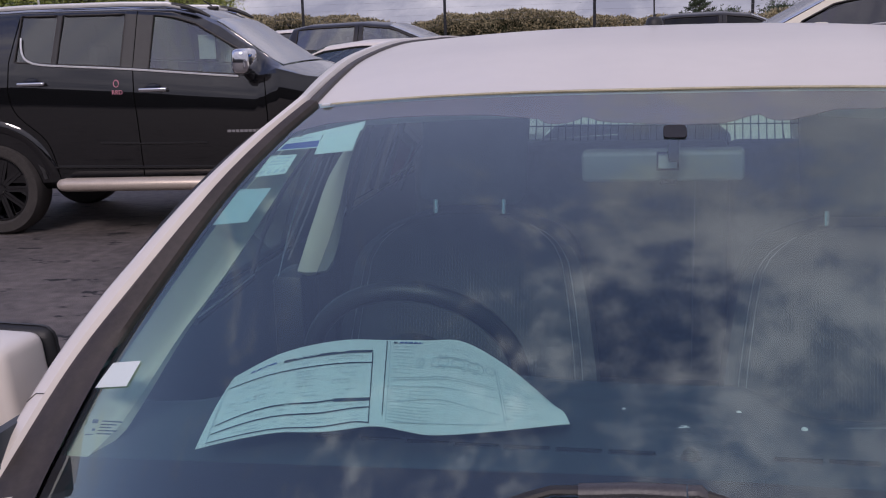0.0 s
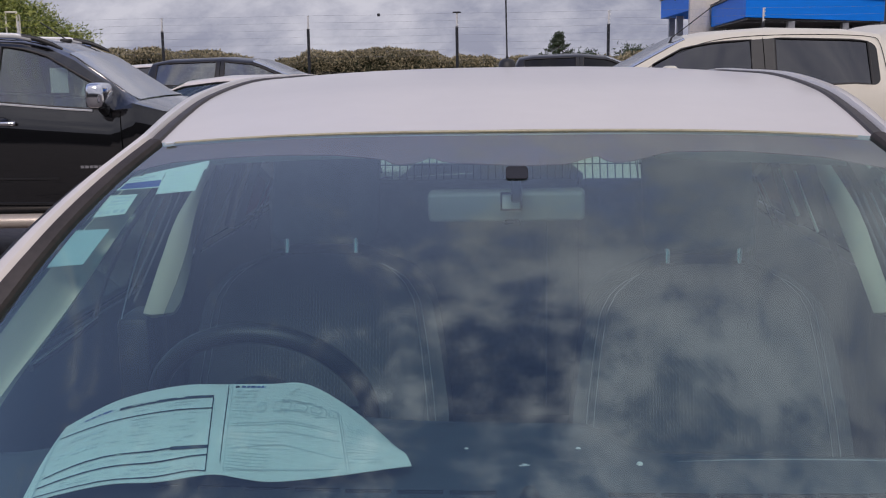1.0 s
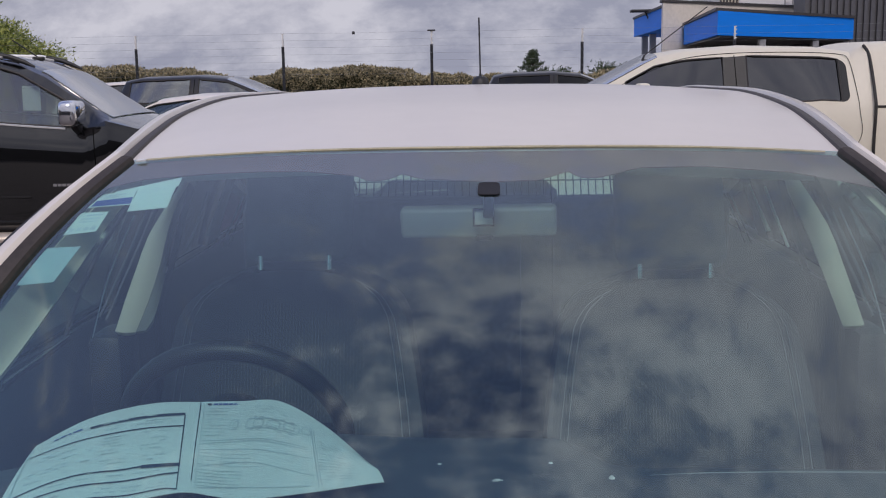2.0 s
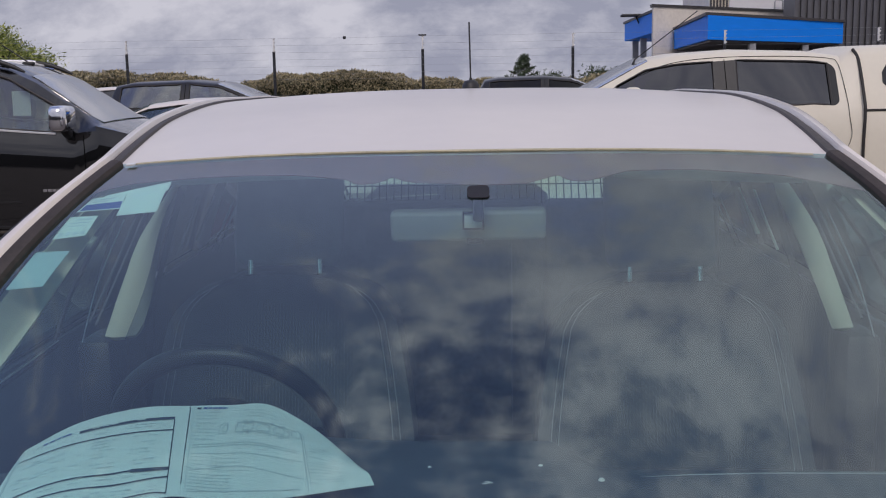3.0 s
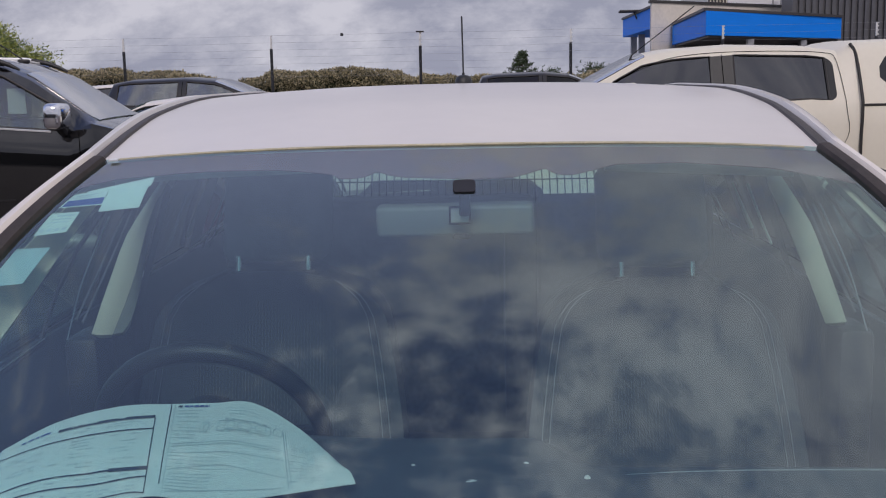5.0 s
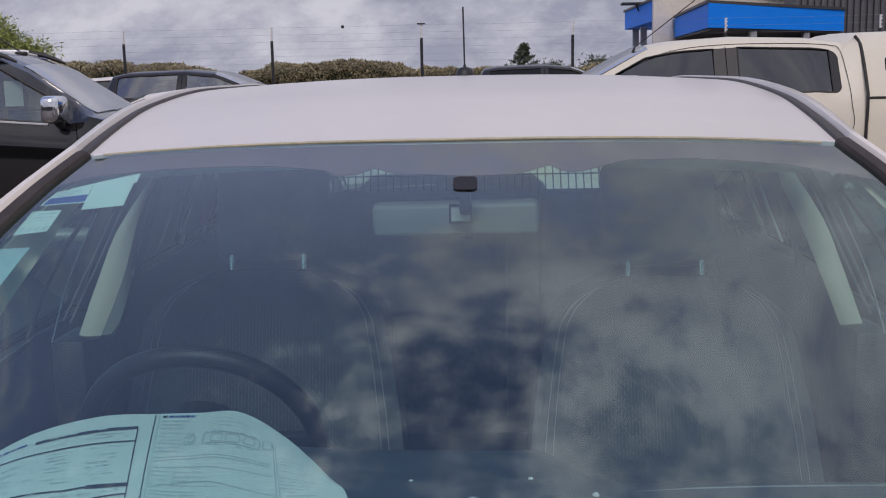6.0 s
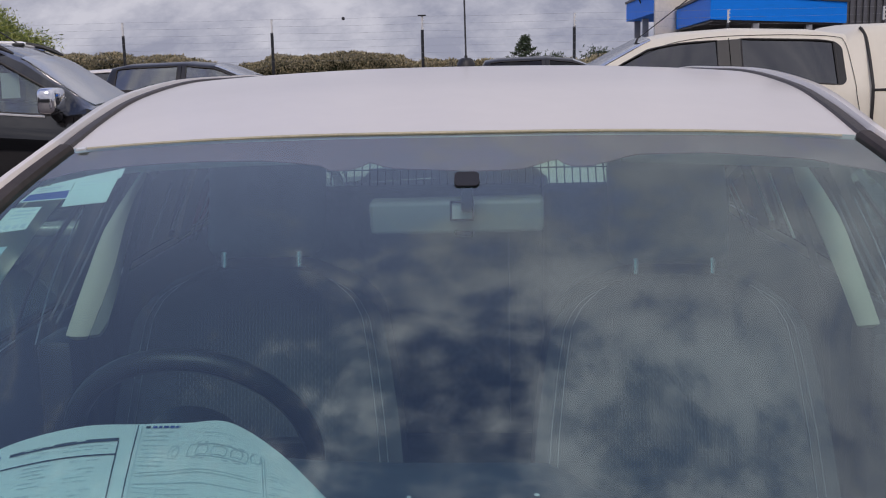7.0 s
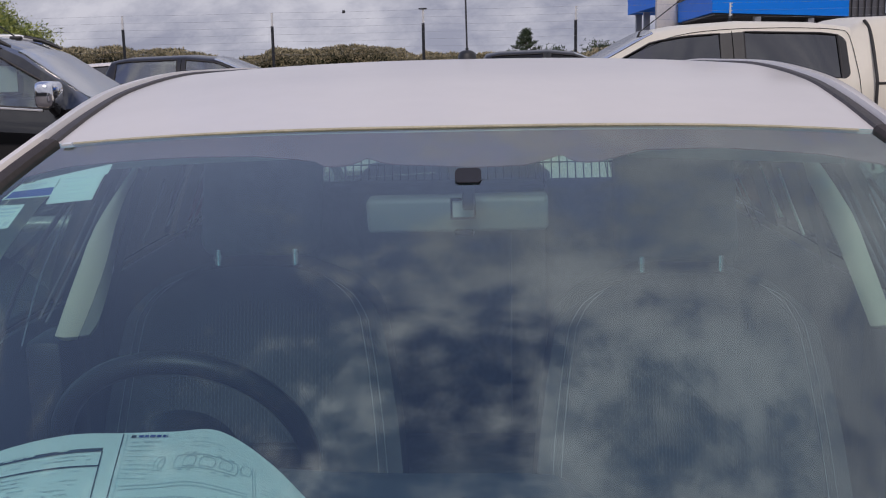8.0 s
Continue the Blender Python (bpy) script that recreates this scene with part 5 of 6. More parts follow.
            bm = bmesh.new()
            sheet(bm, lambda a, b: mir(*(spline(inner, b).lerp(spline(ret, b), a) + Vector((0, 0.002, 0)))), 4, 12, 0.008)
            # cream trim's turned face; its shade is put into this greyer colour
            part("pillar_return", bm, material("shaded_trim_plastic", (0.22, 0.23, 0.19), 0.7, var=0.06), wagon, "turned-away face of the centre pillar, its shade painted in")
        else:
            outer = [(0.696, 0.31, 1.07), (0.690, 0.36, 1.124), (0.684, 0.41, 1.174), (0.676, 0.47, 1.232), (0.646, 0.56, 1.309), (0.628, 0.60, 1.345)]
            inner = [(0.671, 0.31, 1.070), (0.657, 0.36, 1.128), (0.646, 0.41, 1.180), (0.636, 0.47, 1.235), (0.622, 0.56, 1.309), (0.606, 0.60, 1.345)]
        bm = bmesh.new()
        def btrim(a, b):
            p = spline(outer, b).lerp(spline(inner, b), a)
            return mir(p.x, p.y - 0.008 * math.sin(math.pi * a), p.z)
        sheet(bm, btrim, 8, 10, 0.012)
        part("centre_pillar_trim", bm, M_CREAM, wagon, "cream plastic centre pillar trim")
        bm = bmesh.new()
        box(bm, (s * 0.725 - 0.035, 0.30, 0.45), (s * 0.725 + 0.035, 0.42, 1.064), 0.02, 2)
        part("lower_pillar_trim", bm, M_PLASTIC, wagon)
        bm = bmesh.new()
        tube(bm, [mir(0.595, 0.50, 1.33), mir(0.640, 0.40, 1.10), mir(0.66, 0.38, 0.75)], 0.020, 6, flat=0.15)
        part("seat_belt", bm, M_FABRIC_PLAIN, wagon)
        # thin metal line stands in for the highlight along the door seal
        bm = bmesh.new()
        tube(bm, [spline([mir(0.664, 0.10, 1.110), mir(0.648, 0.15, 1.205), mir(0.620, 0.22, 1.304)], t) for t in np.linspace(0, 1, 12)], 0.0013, 5)
        part("seal_highlight", bm, M_STEEL, wagon, "thin bright line drawn as the door seal's highlight")
        # door cards
        bm = bmesh.new()
        sheet(bm, lambda a, b: mir(0.835 - 0.03 * math.sin(math.pi * b), -0.50 + 2.75 * a, 0.45 + 0.59 * b), 10, 6, 0.02)
        part("door_card", bm, M_DASH, wagon)
        # sun visor, folded down a little
        bm = bmesh.new()
        sheet(bm, lambda a, b: mir(0.23 + 0.29 * a, 0.04 + 0.15 * b, 1.398 - 0.014 * a + 0.006 * b), 8, 6, 0.014)
        part("sun_visor", bm, M_LINER, wagon)
        # rear door frame edges; pale strips on the right stand in for daylight
        bm = bmesh.new()
        sheet(bm, lambda a, b: mir(0.620 + 0.043 * b + (0.001 + 0.009 * b) * a, 0.85 + 0.01 * a, 1.282 - 0.109 * b), 3, 8, 0.004)
        part("rear_daylight_strip", bm, M_STICKER if s > 0 else M_REAR_CLOTH, wagon, "narrow strip painted for daylight beside the rear pillar, pale on one side")
        # first line is paler on the right, with daylight put into its colour
        for r, mat, pts in ((0.0030, M_STICKER if s > 0 else M_REAR_CLOTH, ((0.630, 0.75, 1.290), (0.655, 0.75, 1.226), (0.687, 0.75, 1.152))),
                            (0.0020, M_REAR_CLOTH, ((0.597, 0.95, 1.257), (0.628, 0.95, 1.190), (0.655, 0.95, 1.131))),
                            (0.0022, M_REAR_CLOTH, ((0.585, 0.95, 1.257), (0.615, 0.95, 1.190), (0.640, 0.95, 1.131))),
                            (0.0030, M_REAR_CLOTH, ((0.740, 0.76, 1.294), (0.740, 0.555, 1.179), (0.740, 0.365, 1.079))),
                            (0.0030, M_REAR_CLOTH, ((0.752, 0.76, 1.300), (0.752, 0.555, 1.185), (0.752, 0.365, 1.085)))):
            bm = bmesh.new()
            tube(bm, [spline([mir(*p) for p in pts], k / 12) for k in range(13)], r, 5)
            part("frame_and_daylight_line", bm, mat, wagon)
        # sill moulding and upright of the front door window
        bm = bmesh.new()
        tube(bm, [mir(0.79, 0.015, 1.047), mir(0.79, 0.145, 1.052), mir(0.79, 0.290, 1.060)], 0.007, 6)
        tube(bm, [mir(0.795, 0.290, 1.056), mir(0.79, 0.365, 1.132), mir(0.775, 0.453, 1.208), mir(0.74, 0.55, 1.290)], 0.005, 6)
        part("window_moulding", bm, M_RUBBER, wagon)
        bm = bmesh.new()
        tube(bm, [mir(0.783, 0.015, 1.0555), mir(0.783, 0.145, 1.0605), mir(0.783, 0.285, 1.068)], 0.0014, 5)
        part("moulding_lip", bm, M_STEEL, wagon)
    # dark hump of the load cover under the rear window
    # guessed part: outline and slit are cut to fit the camera's view
    bm = bmesh.new()
    for outline in ([(-0.410, 1.127), (-0.3816, 1.1477), (-0.356, 1.1744), (-0.319, 1.1775), (-0.231, 1.1760), (-0.028, 1.1730), (0.21, 1.1735), (0.2192, 1.1723), (0.2603, 1.1365), (0.27, 1.06), (-0.128, 1.06), (-0.128, 1.1375), (-0.1365, 1.1421), (-0.2987, 1.134)],
                    [(-0.410, 1.06), (-0.410, 1.124), (-0.2988, 1.1299), (-0.1366, 1.1369), (-0.128, 1.1374), (-0.128, 1.06)]):
        rows = [[bm.verts.new((x, y, z)) for x, z in outline] for y in (2.20, 2.23)]
        for k in range(len(outline)):
            bm.faces.new((rows[0][k], rows[0][k - 1], rows[1][k - 1], rows[1][k]))
        bm.faces.new(rows[0]), bm.faces.new(rows[1][::-1])
    part("load_cover", bm, material("pale_load_cover", (0.20, 0.205, 0.20), 0.8, var=0.15, scale=12), wagon)
    # inside mirror on its mount
    mr = new("inside_mirror")
    mr.parent = wagon
    bm = bmesh.new()
    box(bm, (-0.114, -0.018, -0.0245), (0.114, 0.012, 0.0245), 0.007, 3)
    for v in bm.verts:
        v.co.z *= 1.0 - 0.10 * abs(v.co.x / 0.112) ** 3
    bmesh.ops.transform(bm, matrix=pose(-0.003, -0.085, 1.330, 8, -1, -4), verts=bm.verts)
    part("mirror_back", bm, material("mirror_back_plastic", (0.20, 0.215, 0.195), 0.5, var=0.08), mr, "grey mirror back")
    # set outside the glass to fit the view; sky veil put into its colour
    bm = bmesh.new()
    sheet(bm, lambda a, b: glass_at(0.021 + 0.026 * (2 * a - 1) * (1 - 0.25 * abs(2 * b - 1) ** 5), 0.159 + 0.036 * b, 0.0005), 10, 10, 0.0015)
    part("mount", bm, material("veiled_sensor_block", (0.021, 0.021, 0.027), 0.8, var=0.15), mr, "dark sensor block set proud of the outer glass to suit the view")
    bm = bmesh.new()
    box(bm, (0.004, -0.150, 1.340), (0.019, -0.130, 1.372), 0.004, 2)
    part("stalk", bm, M_PLASTIC, mr)
    bm = bmesh.new()
    for lo, hi in (((-0.011, 1.325), (0.020, 1.3275)), ((-0.011, 1.3485), (0.020, 1.351)), ((-0.011, 1.3275), (-0.0085, 1.3485)), ((0.0175, 1.3275), (0.020, 1.3485))):
        box(bm, (lo[0], -0.118, lo[1]), (hi[0], -0.112, hi[1]), 0)
    box(bm, (-0.006, -0.116, 1.304), (0.018, -0.104, 1.311), 0.003, 2)
    part("mirror_clip", bm, M_GAP, mr, "black clip behind the mirror")
    bm = bmesh.new()
    box(bm, (-0.0085, -0.114, 1.3275), (0.0175, -0.110, 1.3485), 0)
    part("clip_plate", bm, M_LINER, mr, "pale plate inside the clip")


build_cabin()


def sale_sheet():
    """The folded two-page form on the dashboard with its rules and lines of print."""
    EDGE_F = [(-0.515, -0.593, 1.080), (-0.431, -0.576, 1.095), (-0.370, -0.581, 1.104), (-0.315, -0.582, 1.111), (-0.275, -0.588, 1.110), (-0.237, -0.583, 1.107), (-0.166, -0.565, 1.106), (-0.103, -0.539, 1.107)]
    EDGE_B = [(-0.532, -0.431, 1.108), (-0.484, -0.382, 1.126), (-0.414, -0.360, 1.138), (-0.348, -0.359, 1.140), (-0.300, -0.350, 1.138), (-0.254, -0.341, 1.135), (-0.187, -0.405, 1.124), (-0.118, -0.505, 1.110)]

    def at(u, v, lift=0.0):
        """u from the left page's outer edge to the right page's, v from the front edge to the rear."""
        p = spline(EDGE_F, u).lerp(spline(EDGE_B, u), v)
        p.z += 0.005 * math.sin(math.pi * v) + 0.0015 * math.sin(u * 16) * (1 - v)
        p.z += lift
        return p
    root = thing("sale_sheet", "folded two-page printed form lying on the dashboard", "paper")
    bm = bmesh.new()
    sheet(bm, lambda a, b: at(a, b), 44, 16, 0.0008)
    part("page", bm, M_PAPER, root)
    def ribbons(name, mat, strokes, lift=0.0011):
        """Printed strokes in one mesh: each a list of (u, v) places and a width in v (or in u, for upright ones)."""
        bm = bmesh.new()
        for pts, width, upright in strokes:
            n = 16 if len(pts) > 2 else max(1, int(abs(pts[0][0] - pts[1][0]) * 60), int(abs(pts[0][1] - pts[1][1]) * 10))
            row = []
            for k in range(n + 1):
                q = spline([(*p, 0.0) for p in pts], k / n)
                du, dv = (width / 2, 0.0) if upright else (0.0, width / 2)
                row.append((bm.verts.new(at(q.x - du, q.y - dv, lift)), bm.verts.new(at(q.x + du, q.y + dv, lift))))
            for a, b in zip(row, row[1:]):
                bm.faces.new((a[0], b[0], b[1], a[1]))
        part(name, bm, mat, root, smooth=False)

    rnd = random.Random(4)

    def words(u0, u1, v, slope=0.0, size=0.010, fill=0.8):
        """One line of small print: short bars with gaps."""
        out, u = [], u0
        while u < u1:
            w = rnd.uniform(0.006, 0.022)
            if rnd.random() < fill:
                out.append(([(u, v + slope * (u - u0)), (min(u + w, u1), v + slope * (min(u + w, u1) - u0))], size, False))
            u += w + 0.004
        return out

    # rules and frames of the first page
    ribbons("heading_rule", M_INK, [([(0.152, 0.815), (0.264, 0.805), (0.389, 0.812)], 0.034, False)])
    ribbons("rule", M_INK, [([(0.020, 0.735), (0.152, 0.668), (0.269, 0.660), (0.397, 0.655)], 0.013, False)])
    ribbons("rule", M_INK, [([(0.032, 0.205), (0.103, 0.258), (0.240, 0.252), (0.304, 0.262), (0.413, 0.240)], 0.013, False), ([(0.304, 0.262), (0.413, 0.240)], 0.030, False)])
    ribbons("rule", M_INK, [([(0.029, 0.112), (0.106, 0.148), (0.245, 0.150), (0.357, 0.168), (0.414, 0.164)], 0.012, False)])
    ribbons("rule", M_INK, [([(0.026, 0.022), (0.101, 0.026), (0.252, 0.030), (0.365, 0.045), (0.419, 0.024)], 0.010, False)])
    ribbons("frame_rule", M_INK, [([(0.390, 0.795), (0.410, 0.285), (0.421, 0.020)], 0.0030, True)])
    ribbons("frame_rule", M_INK_GREY, [([(0.012, 0.93), (0.012, 0.742), (0.022, 0.328), (0.027, 0.022)], 0.0028, True)])
    ribbons("fold_rule", M_INK, [([(0.425, 0.975), (0.450, 0.40), (0.466, 0.09)], 0.0028, True)])
    ribbons("fold_rule", M_INK_GREY, [([(0.437, 0.965), (0.465, 0.40), (0.486, 0.02)], 0.0022, True)])
    ribbons("page_heading", M_INK_BLUE, words(0.07, 0.135, 0.86, -0.3, 0.022, 1.0))
    lines = []
    for r in range(9):
        v = 0.325 + 0.036 * r
        for u0, u1, fill in ((0.045, 0.17, 0.75), (0.19, 0.275, 0.8), (0.29, 0.385, 0.55)):
            if rnd.random() < 0.85:
                lines += words(u0, u0 + (u1 - u0) * rnd.uniform(0.5, 1.0), v, 0.0, 0.009, fill)
    for v in (0.72, 0.755):
        lines += words(0.19, 0.37, v, 0.0, 0.009, 0.5)
    for v in (0.205, 0.095, 0.065):
        lines += words(0.07, 0.39, v, 0.02, 0.009, 0.6)
    ribbons("print_lines", M_INK_GREY, lines)
    # white lettering broken out of the dark rules
    ribbons("reversed_print", M_PAPER, words(0.17, 0.33, 0.812, 0.0, 0.010, 0.7) + words(0.06, 0.28, 0.245, 0.06, 0.004, 0.6), 0.0015)
    # second page
    ribbons("heading_mark", M_INK, [([(0.449, 0.945), (0.4625, 0.945)], 0.028, False)])
    ribbons("heading_bar", M_INK_BLUE, words(0.470, 0.560, 0.945, -0.03, 0.026, 1.0))
    lines = []
    for r in range(3):
        lines += words(0.455, 0.54, 0.88 - 0.045 * r, 0.0, 0.012, 0.9) + words(0.62, 0.75, 0.90 - 0.04 * r, 0.0, 0.008, 0.5)
    for r in range(6):
        lines += words(0.462, 0.545, 0.73 - 0.040 * r, 0.0, 0.009, 0.85)
    for r in range(4):
        lines += words(0.476, 0.54, 0.345 - 0.035 * r, 0.0, 0.008, 0.8) + words(0.56, 0.66 + 0.02 * r, 0.345 - 0.035 * r, 0.05, 0.006, 1.0)
    for r in range(6):
        lines += words(0.49, 0.66, 0.185 - 0.026 * r, 0.10, 0.007, 0.9)
    for r in range(13):
        lines += words(0.846, 0.846 + rnd.uniform(0.03, 0.09), 0.62 - 0.042 * r, 0.0, 0.010, 0.75)
    ribbons("print_lines", M_INK_GREY, lines)
    for pts in ([(0.472, 0.462), (0.671, 0.510), (0.822, 0.490)], [(0.472, 0.435), (0.671, 0.485), (0.822, 0.465)], [(0.475, 0.372), (0.681, 0.402), (0.832, 0.365)], [(0.482, 0.215), (0.691, 0.285), (0.838, 0.165)], [(0.495, 0.035), (0.670, 0.080), (0.832, 0.055)]):
        ribbons("table_rule", M_INK_GREY, [(pts, 0.007, False)])
    ribbons("frame_rule", M_INK_GREY, [([(0.819, 0.787), (0.835, 0.42), (0.850, 0.03)], 0.0026, True), ([(0.826, 0.76), (0.841, 0.42), (0.857, 0.03)], 0.0018, True)])
    ribbons("frame_rule", M_INK_GREY, [([(0.558, 0.36), (0.565, 0.22)], 0.0018, True)])
    # outline drawing of a car from its ends and from above
    drawing = []
    for u, w, v0, v1 in ((0.560, 0.022, 0.60, 0.72), (0.572, 0.012, 0.62, 0.70), (0.622, 0.165, 0.62, 0.735), (0.650, 0.030, 0.635, 0.72), (0.700, 0.034, 0.64, 0.72), (0.752, 0.022, 0.65, 0.73), (0.800, 0.016, 0.66, 0.76)):
        lean = 0.05
        for v in (v0, v1):
            drawing.append(([(u, v), (u + w * 0.5, v + 0.008), (u + w, v + w * lean)], 0.010, False))
        for x in (u, u + w):
            drawing.append(([(x, v0), (x - 0.004 if x == u else x + 0.004, (v0 + v1) / 2), (x, v1)], 0.0028, True))
    for u in (0.640, 0.665, 0.735, 0.765):
        for v in (0.605, 0.755):
            drawing.append(([(u, v), (u + 0.012, v + 0.004)], 0.014, False))
    ribbons("car_outline", M_INK_GREY, drawing)


sale_sheet()


def sticker_quad(name, quad, mat, label, depth=0.007):
    """A sticker on the inside of the windscreen, by its four corners on the glass."""
    a, b, c, d = [Vector((*q, 0)) for q in quad]
    bm = bmesh.new()
    def fn(s, t):
        q = a.lerp(b, s).lerp(d.lerp(c, s), t)
        return glass_at(q.x, q.y) - Vector((0, -0.42, 0.9)) * depth
    sheet(bm, fn, 6, 5, 0.0006)
    return part(name, bm, mat, wagon, label, smooth=False)


def bars(quad, rows, mat, parent_name, depth=0.0062):
    """Rows of print on a sticker: (u0, u1, v0, v1) shares of it."""
    a, b, c, d = [Vector((*q, 0)) for q in quad]
    for u0, u1, v0, v1 in rows:
        bm = bmesh.new()
        def fn(s, t):
            x, y = u0 + (u1 - u0) * s, v0 + (v1 - v0) * t
            q = a.lerp(b, x).lerp(d.lerp(c, x), y)
            return glass_at(q.x, q.y) - Vector((0, -0.42, 0.9)) * depth
        sheet(bm, fn, 3, 1)
        part(parent_name, bm, mat, wagon, smooth=False)


def stickers():
    strip = [(-0.948, 0.1293), (-0.792, 0.090), (-0.7763, 0.1222), (-0.943, 0.1433)]
    sticker_quad("label_strip", strip, M_STICKER, "pale green paper strip", 0.009)
    label = [(-0.8822, 0.1265), (-0.7796, 0.124), (-0.7493, 0.1975), (-0.8503, 0.2049)]
    sticker_quad("service_label", label, M_STICKER, "pale green service label")
    bars(label, [(0.12, 0.8, 0.10, 0.13), (0.12, 0.55, 0.22, 0.25), (0.12, 0.85, 0.40, 0.425), (0.12, 0.7, 0.54, 0.565), (0.12, 0.85, 0.70, 0.725), (0.12, 0.5, 0.84, 0.865)], M_INK_GREY, "print_line")
    oil = [(-0.9731, 0.1409), (-0.8854, 0.1302), (-0.8593, 0.181), (-0.9786, 0.1847)]
    sticker_quad("oil_label", oil, M_STICKER, "white and blue oil label", 0.0075)
    bars(oil, [(0.05, 0.98, 0.50, 0.95)], M_INK_BLUE, "blue_field", 0.0068)
    bars(oil, [(0.15, 0.75, 0.18, 0.26), (0.15, 0.6, 0.34, 0.40)], M_INK_GREY, "print_line")
    permit = [(-0.980, 0.2029), (-0.9022, 0.2022), (-0.885, 0.2608), (-0.9677, 0.2693)]
    sticker_quad("permit_label", permit, M_STICKER, "pale printed permit label")
    bars(permit, [(0.3, 0.9, 0.12, 0.2), (0.2, 0.85, 0.3, 0.36), (0.2, 0.8, 0.45, 0.5), (0.08, 0.22, 0.75, 0.92), (0.32, 0.46, 0.75, 0.92), (0.56, 0.7, 0.75, 0.92), (0.78, 0.92, 0.75, 0.92)], M_INK_GREY, "print_line")
    blank = [(-0.980, 0.3022), (-0.8889, 0.2993), (-0.881, 0.373), (-0.9748, 0.379)]
    sticker_quad("blank_label", blank, material("pale_blue_paper", (0.44, 0.58, 0.57), 0.6, var=0.03), "blank pale blue label")
    code = [(-0.966, 0.651), (-0.889, 0.640), (-0.886, 0.689), (-0.976, 0.700)]
    sticker_quad("white_sticker", code, M_PAPER, "small white sticker near the lower corner", -0.0015)
    mark = [(-0.951, 0.745), (-0.849, 0.740), (-0.855, 0.771), (-0.944, 0.778)]
    bars(mark, [(0.1, 0.28, 0.02, 0.22)] + [(0.4, 0.95 - 0.1 * (k % 3), 0.05 + 0.17 * k, 0.12 + 0.17 * k) for k in range(5)] + [(0.05, 0.3, 0.8, 0.86), (0.2, 0.3, 0.5, 0.62)], M_INK, "glass_mark")


stickers()


def dash_spots():
    for x, y, r in ((-0.0474, -0.4532, 0.0036), (0.0813, -0.4493, 0.0038), (0.1466, -0.4908, 0.0036)):
        bm = bmesh.new()
        lathe(bm, [(0.0, r * 0.9), (r * 0.6, r * 0.75), (r, r * 0.3), (r * 1.05, 0.0)], 12, "z")
        ob = part("pale_bead", bm, M_INSULATOR)
        ob.location = (x, y, 1.0920)
        tagged(ob, "small pale bead lying on the dashboard", "bead", "beads on the dashboard")
    for x, y in ((0.016, -0.4531), (0.0475, -0.4844), (0.0189, -0.4964), (0.0215, -0.4990), (0.0165, -0.5010)):
        bm = bmesh.new()
        box(bm, (-0.0035, -0.0012, 0), (0.0035, 0.0012, 0.0012), 0.0004, 1)
        ob = part("paper_scrap", bm, M_INSULATOR)
        ob.location = (x, y, 1.0920)
        tagged(ob, "tiny pale scrap on the dashboard", "scrap")


dash_spots()


def wipers():
    """Parked wiper: flat arm, a clipped spine cover with its cap, and the blade's rubber."""
    bm = bmesh.new()
    tube(bm, [glass_at(u, v, 0.010) for u, v in ((-0.62, 0.92), (-0.35, 0.868), (-0.19, 0.826), (-0.161, 0.815), (-0.136, 0.806), (-0.104, 0.804))], 0.0065, 8, flat=0.6)
    tube(bm, [glass_at(0.040, 0.803, 0.010), glass_at(0.07, 0.812, 0.010), glass_at(0.50, 0.90, 0.010)], 0.005, 6)
    arm = part("wiper", bm, M_RUBBER, wagon, "black wiper arm and blade")
    cover = material("worn_wiper_cover", (0.062, 0.058, 0.064), 0.38, var=0.2, scale=60, bump=0.1, bump_scale=400)
    bm = bmesh.new()
    tube(bm, [glass_at(-0.104, 0.8055, 0.011), glass_at(-0.04, 0.8025, 0.0135), glass_at(0.016, 0.8000, 0.011)], 0.0085, 10, flat=0.75)
    part("spine_cover", bm, cover, arm, "grey worn spine cover")
    bm = bmesh.new()
    tube(bm, [glass_at(0.019, 0.7995, 0.011), glass_at(0.032, 0.7995, 0.012), glass_at(0.046, 0.806, 0.009)], [0.008, 0.0078, 0.003], 10, flat=0.75)
    part("end_cap", bm, cover, arm)


wipers()


# ---- fence, hedge, trees, building ----
FENCE_Y = 19.5


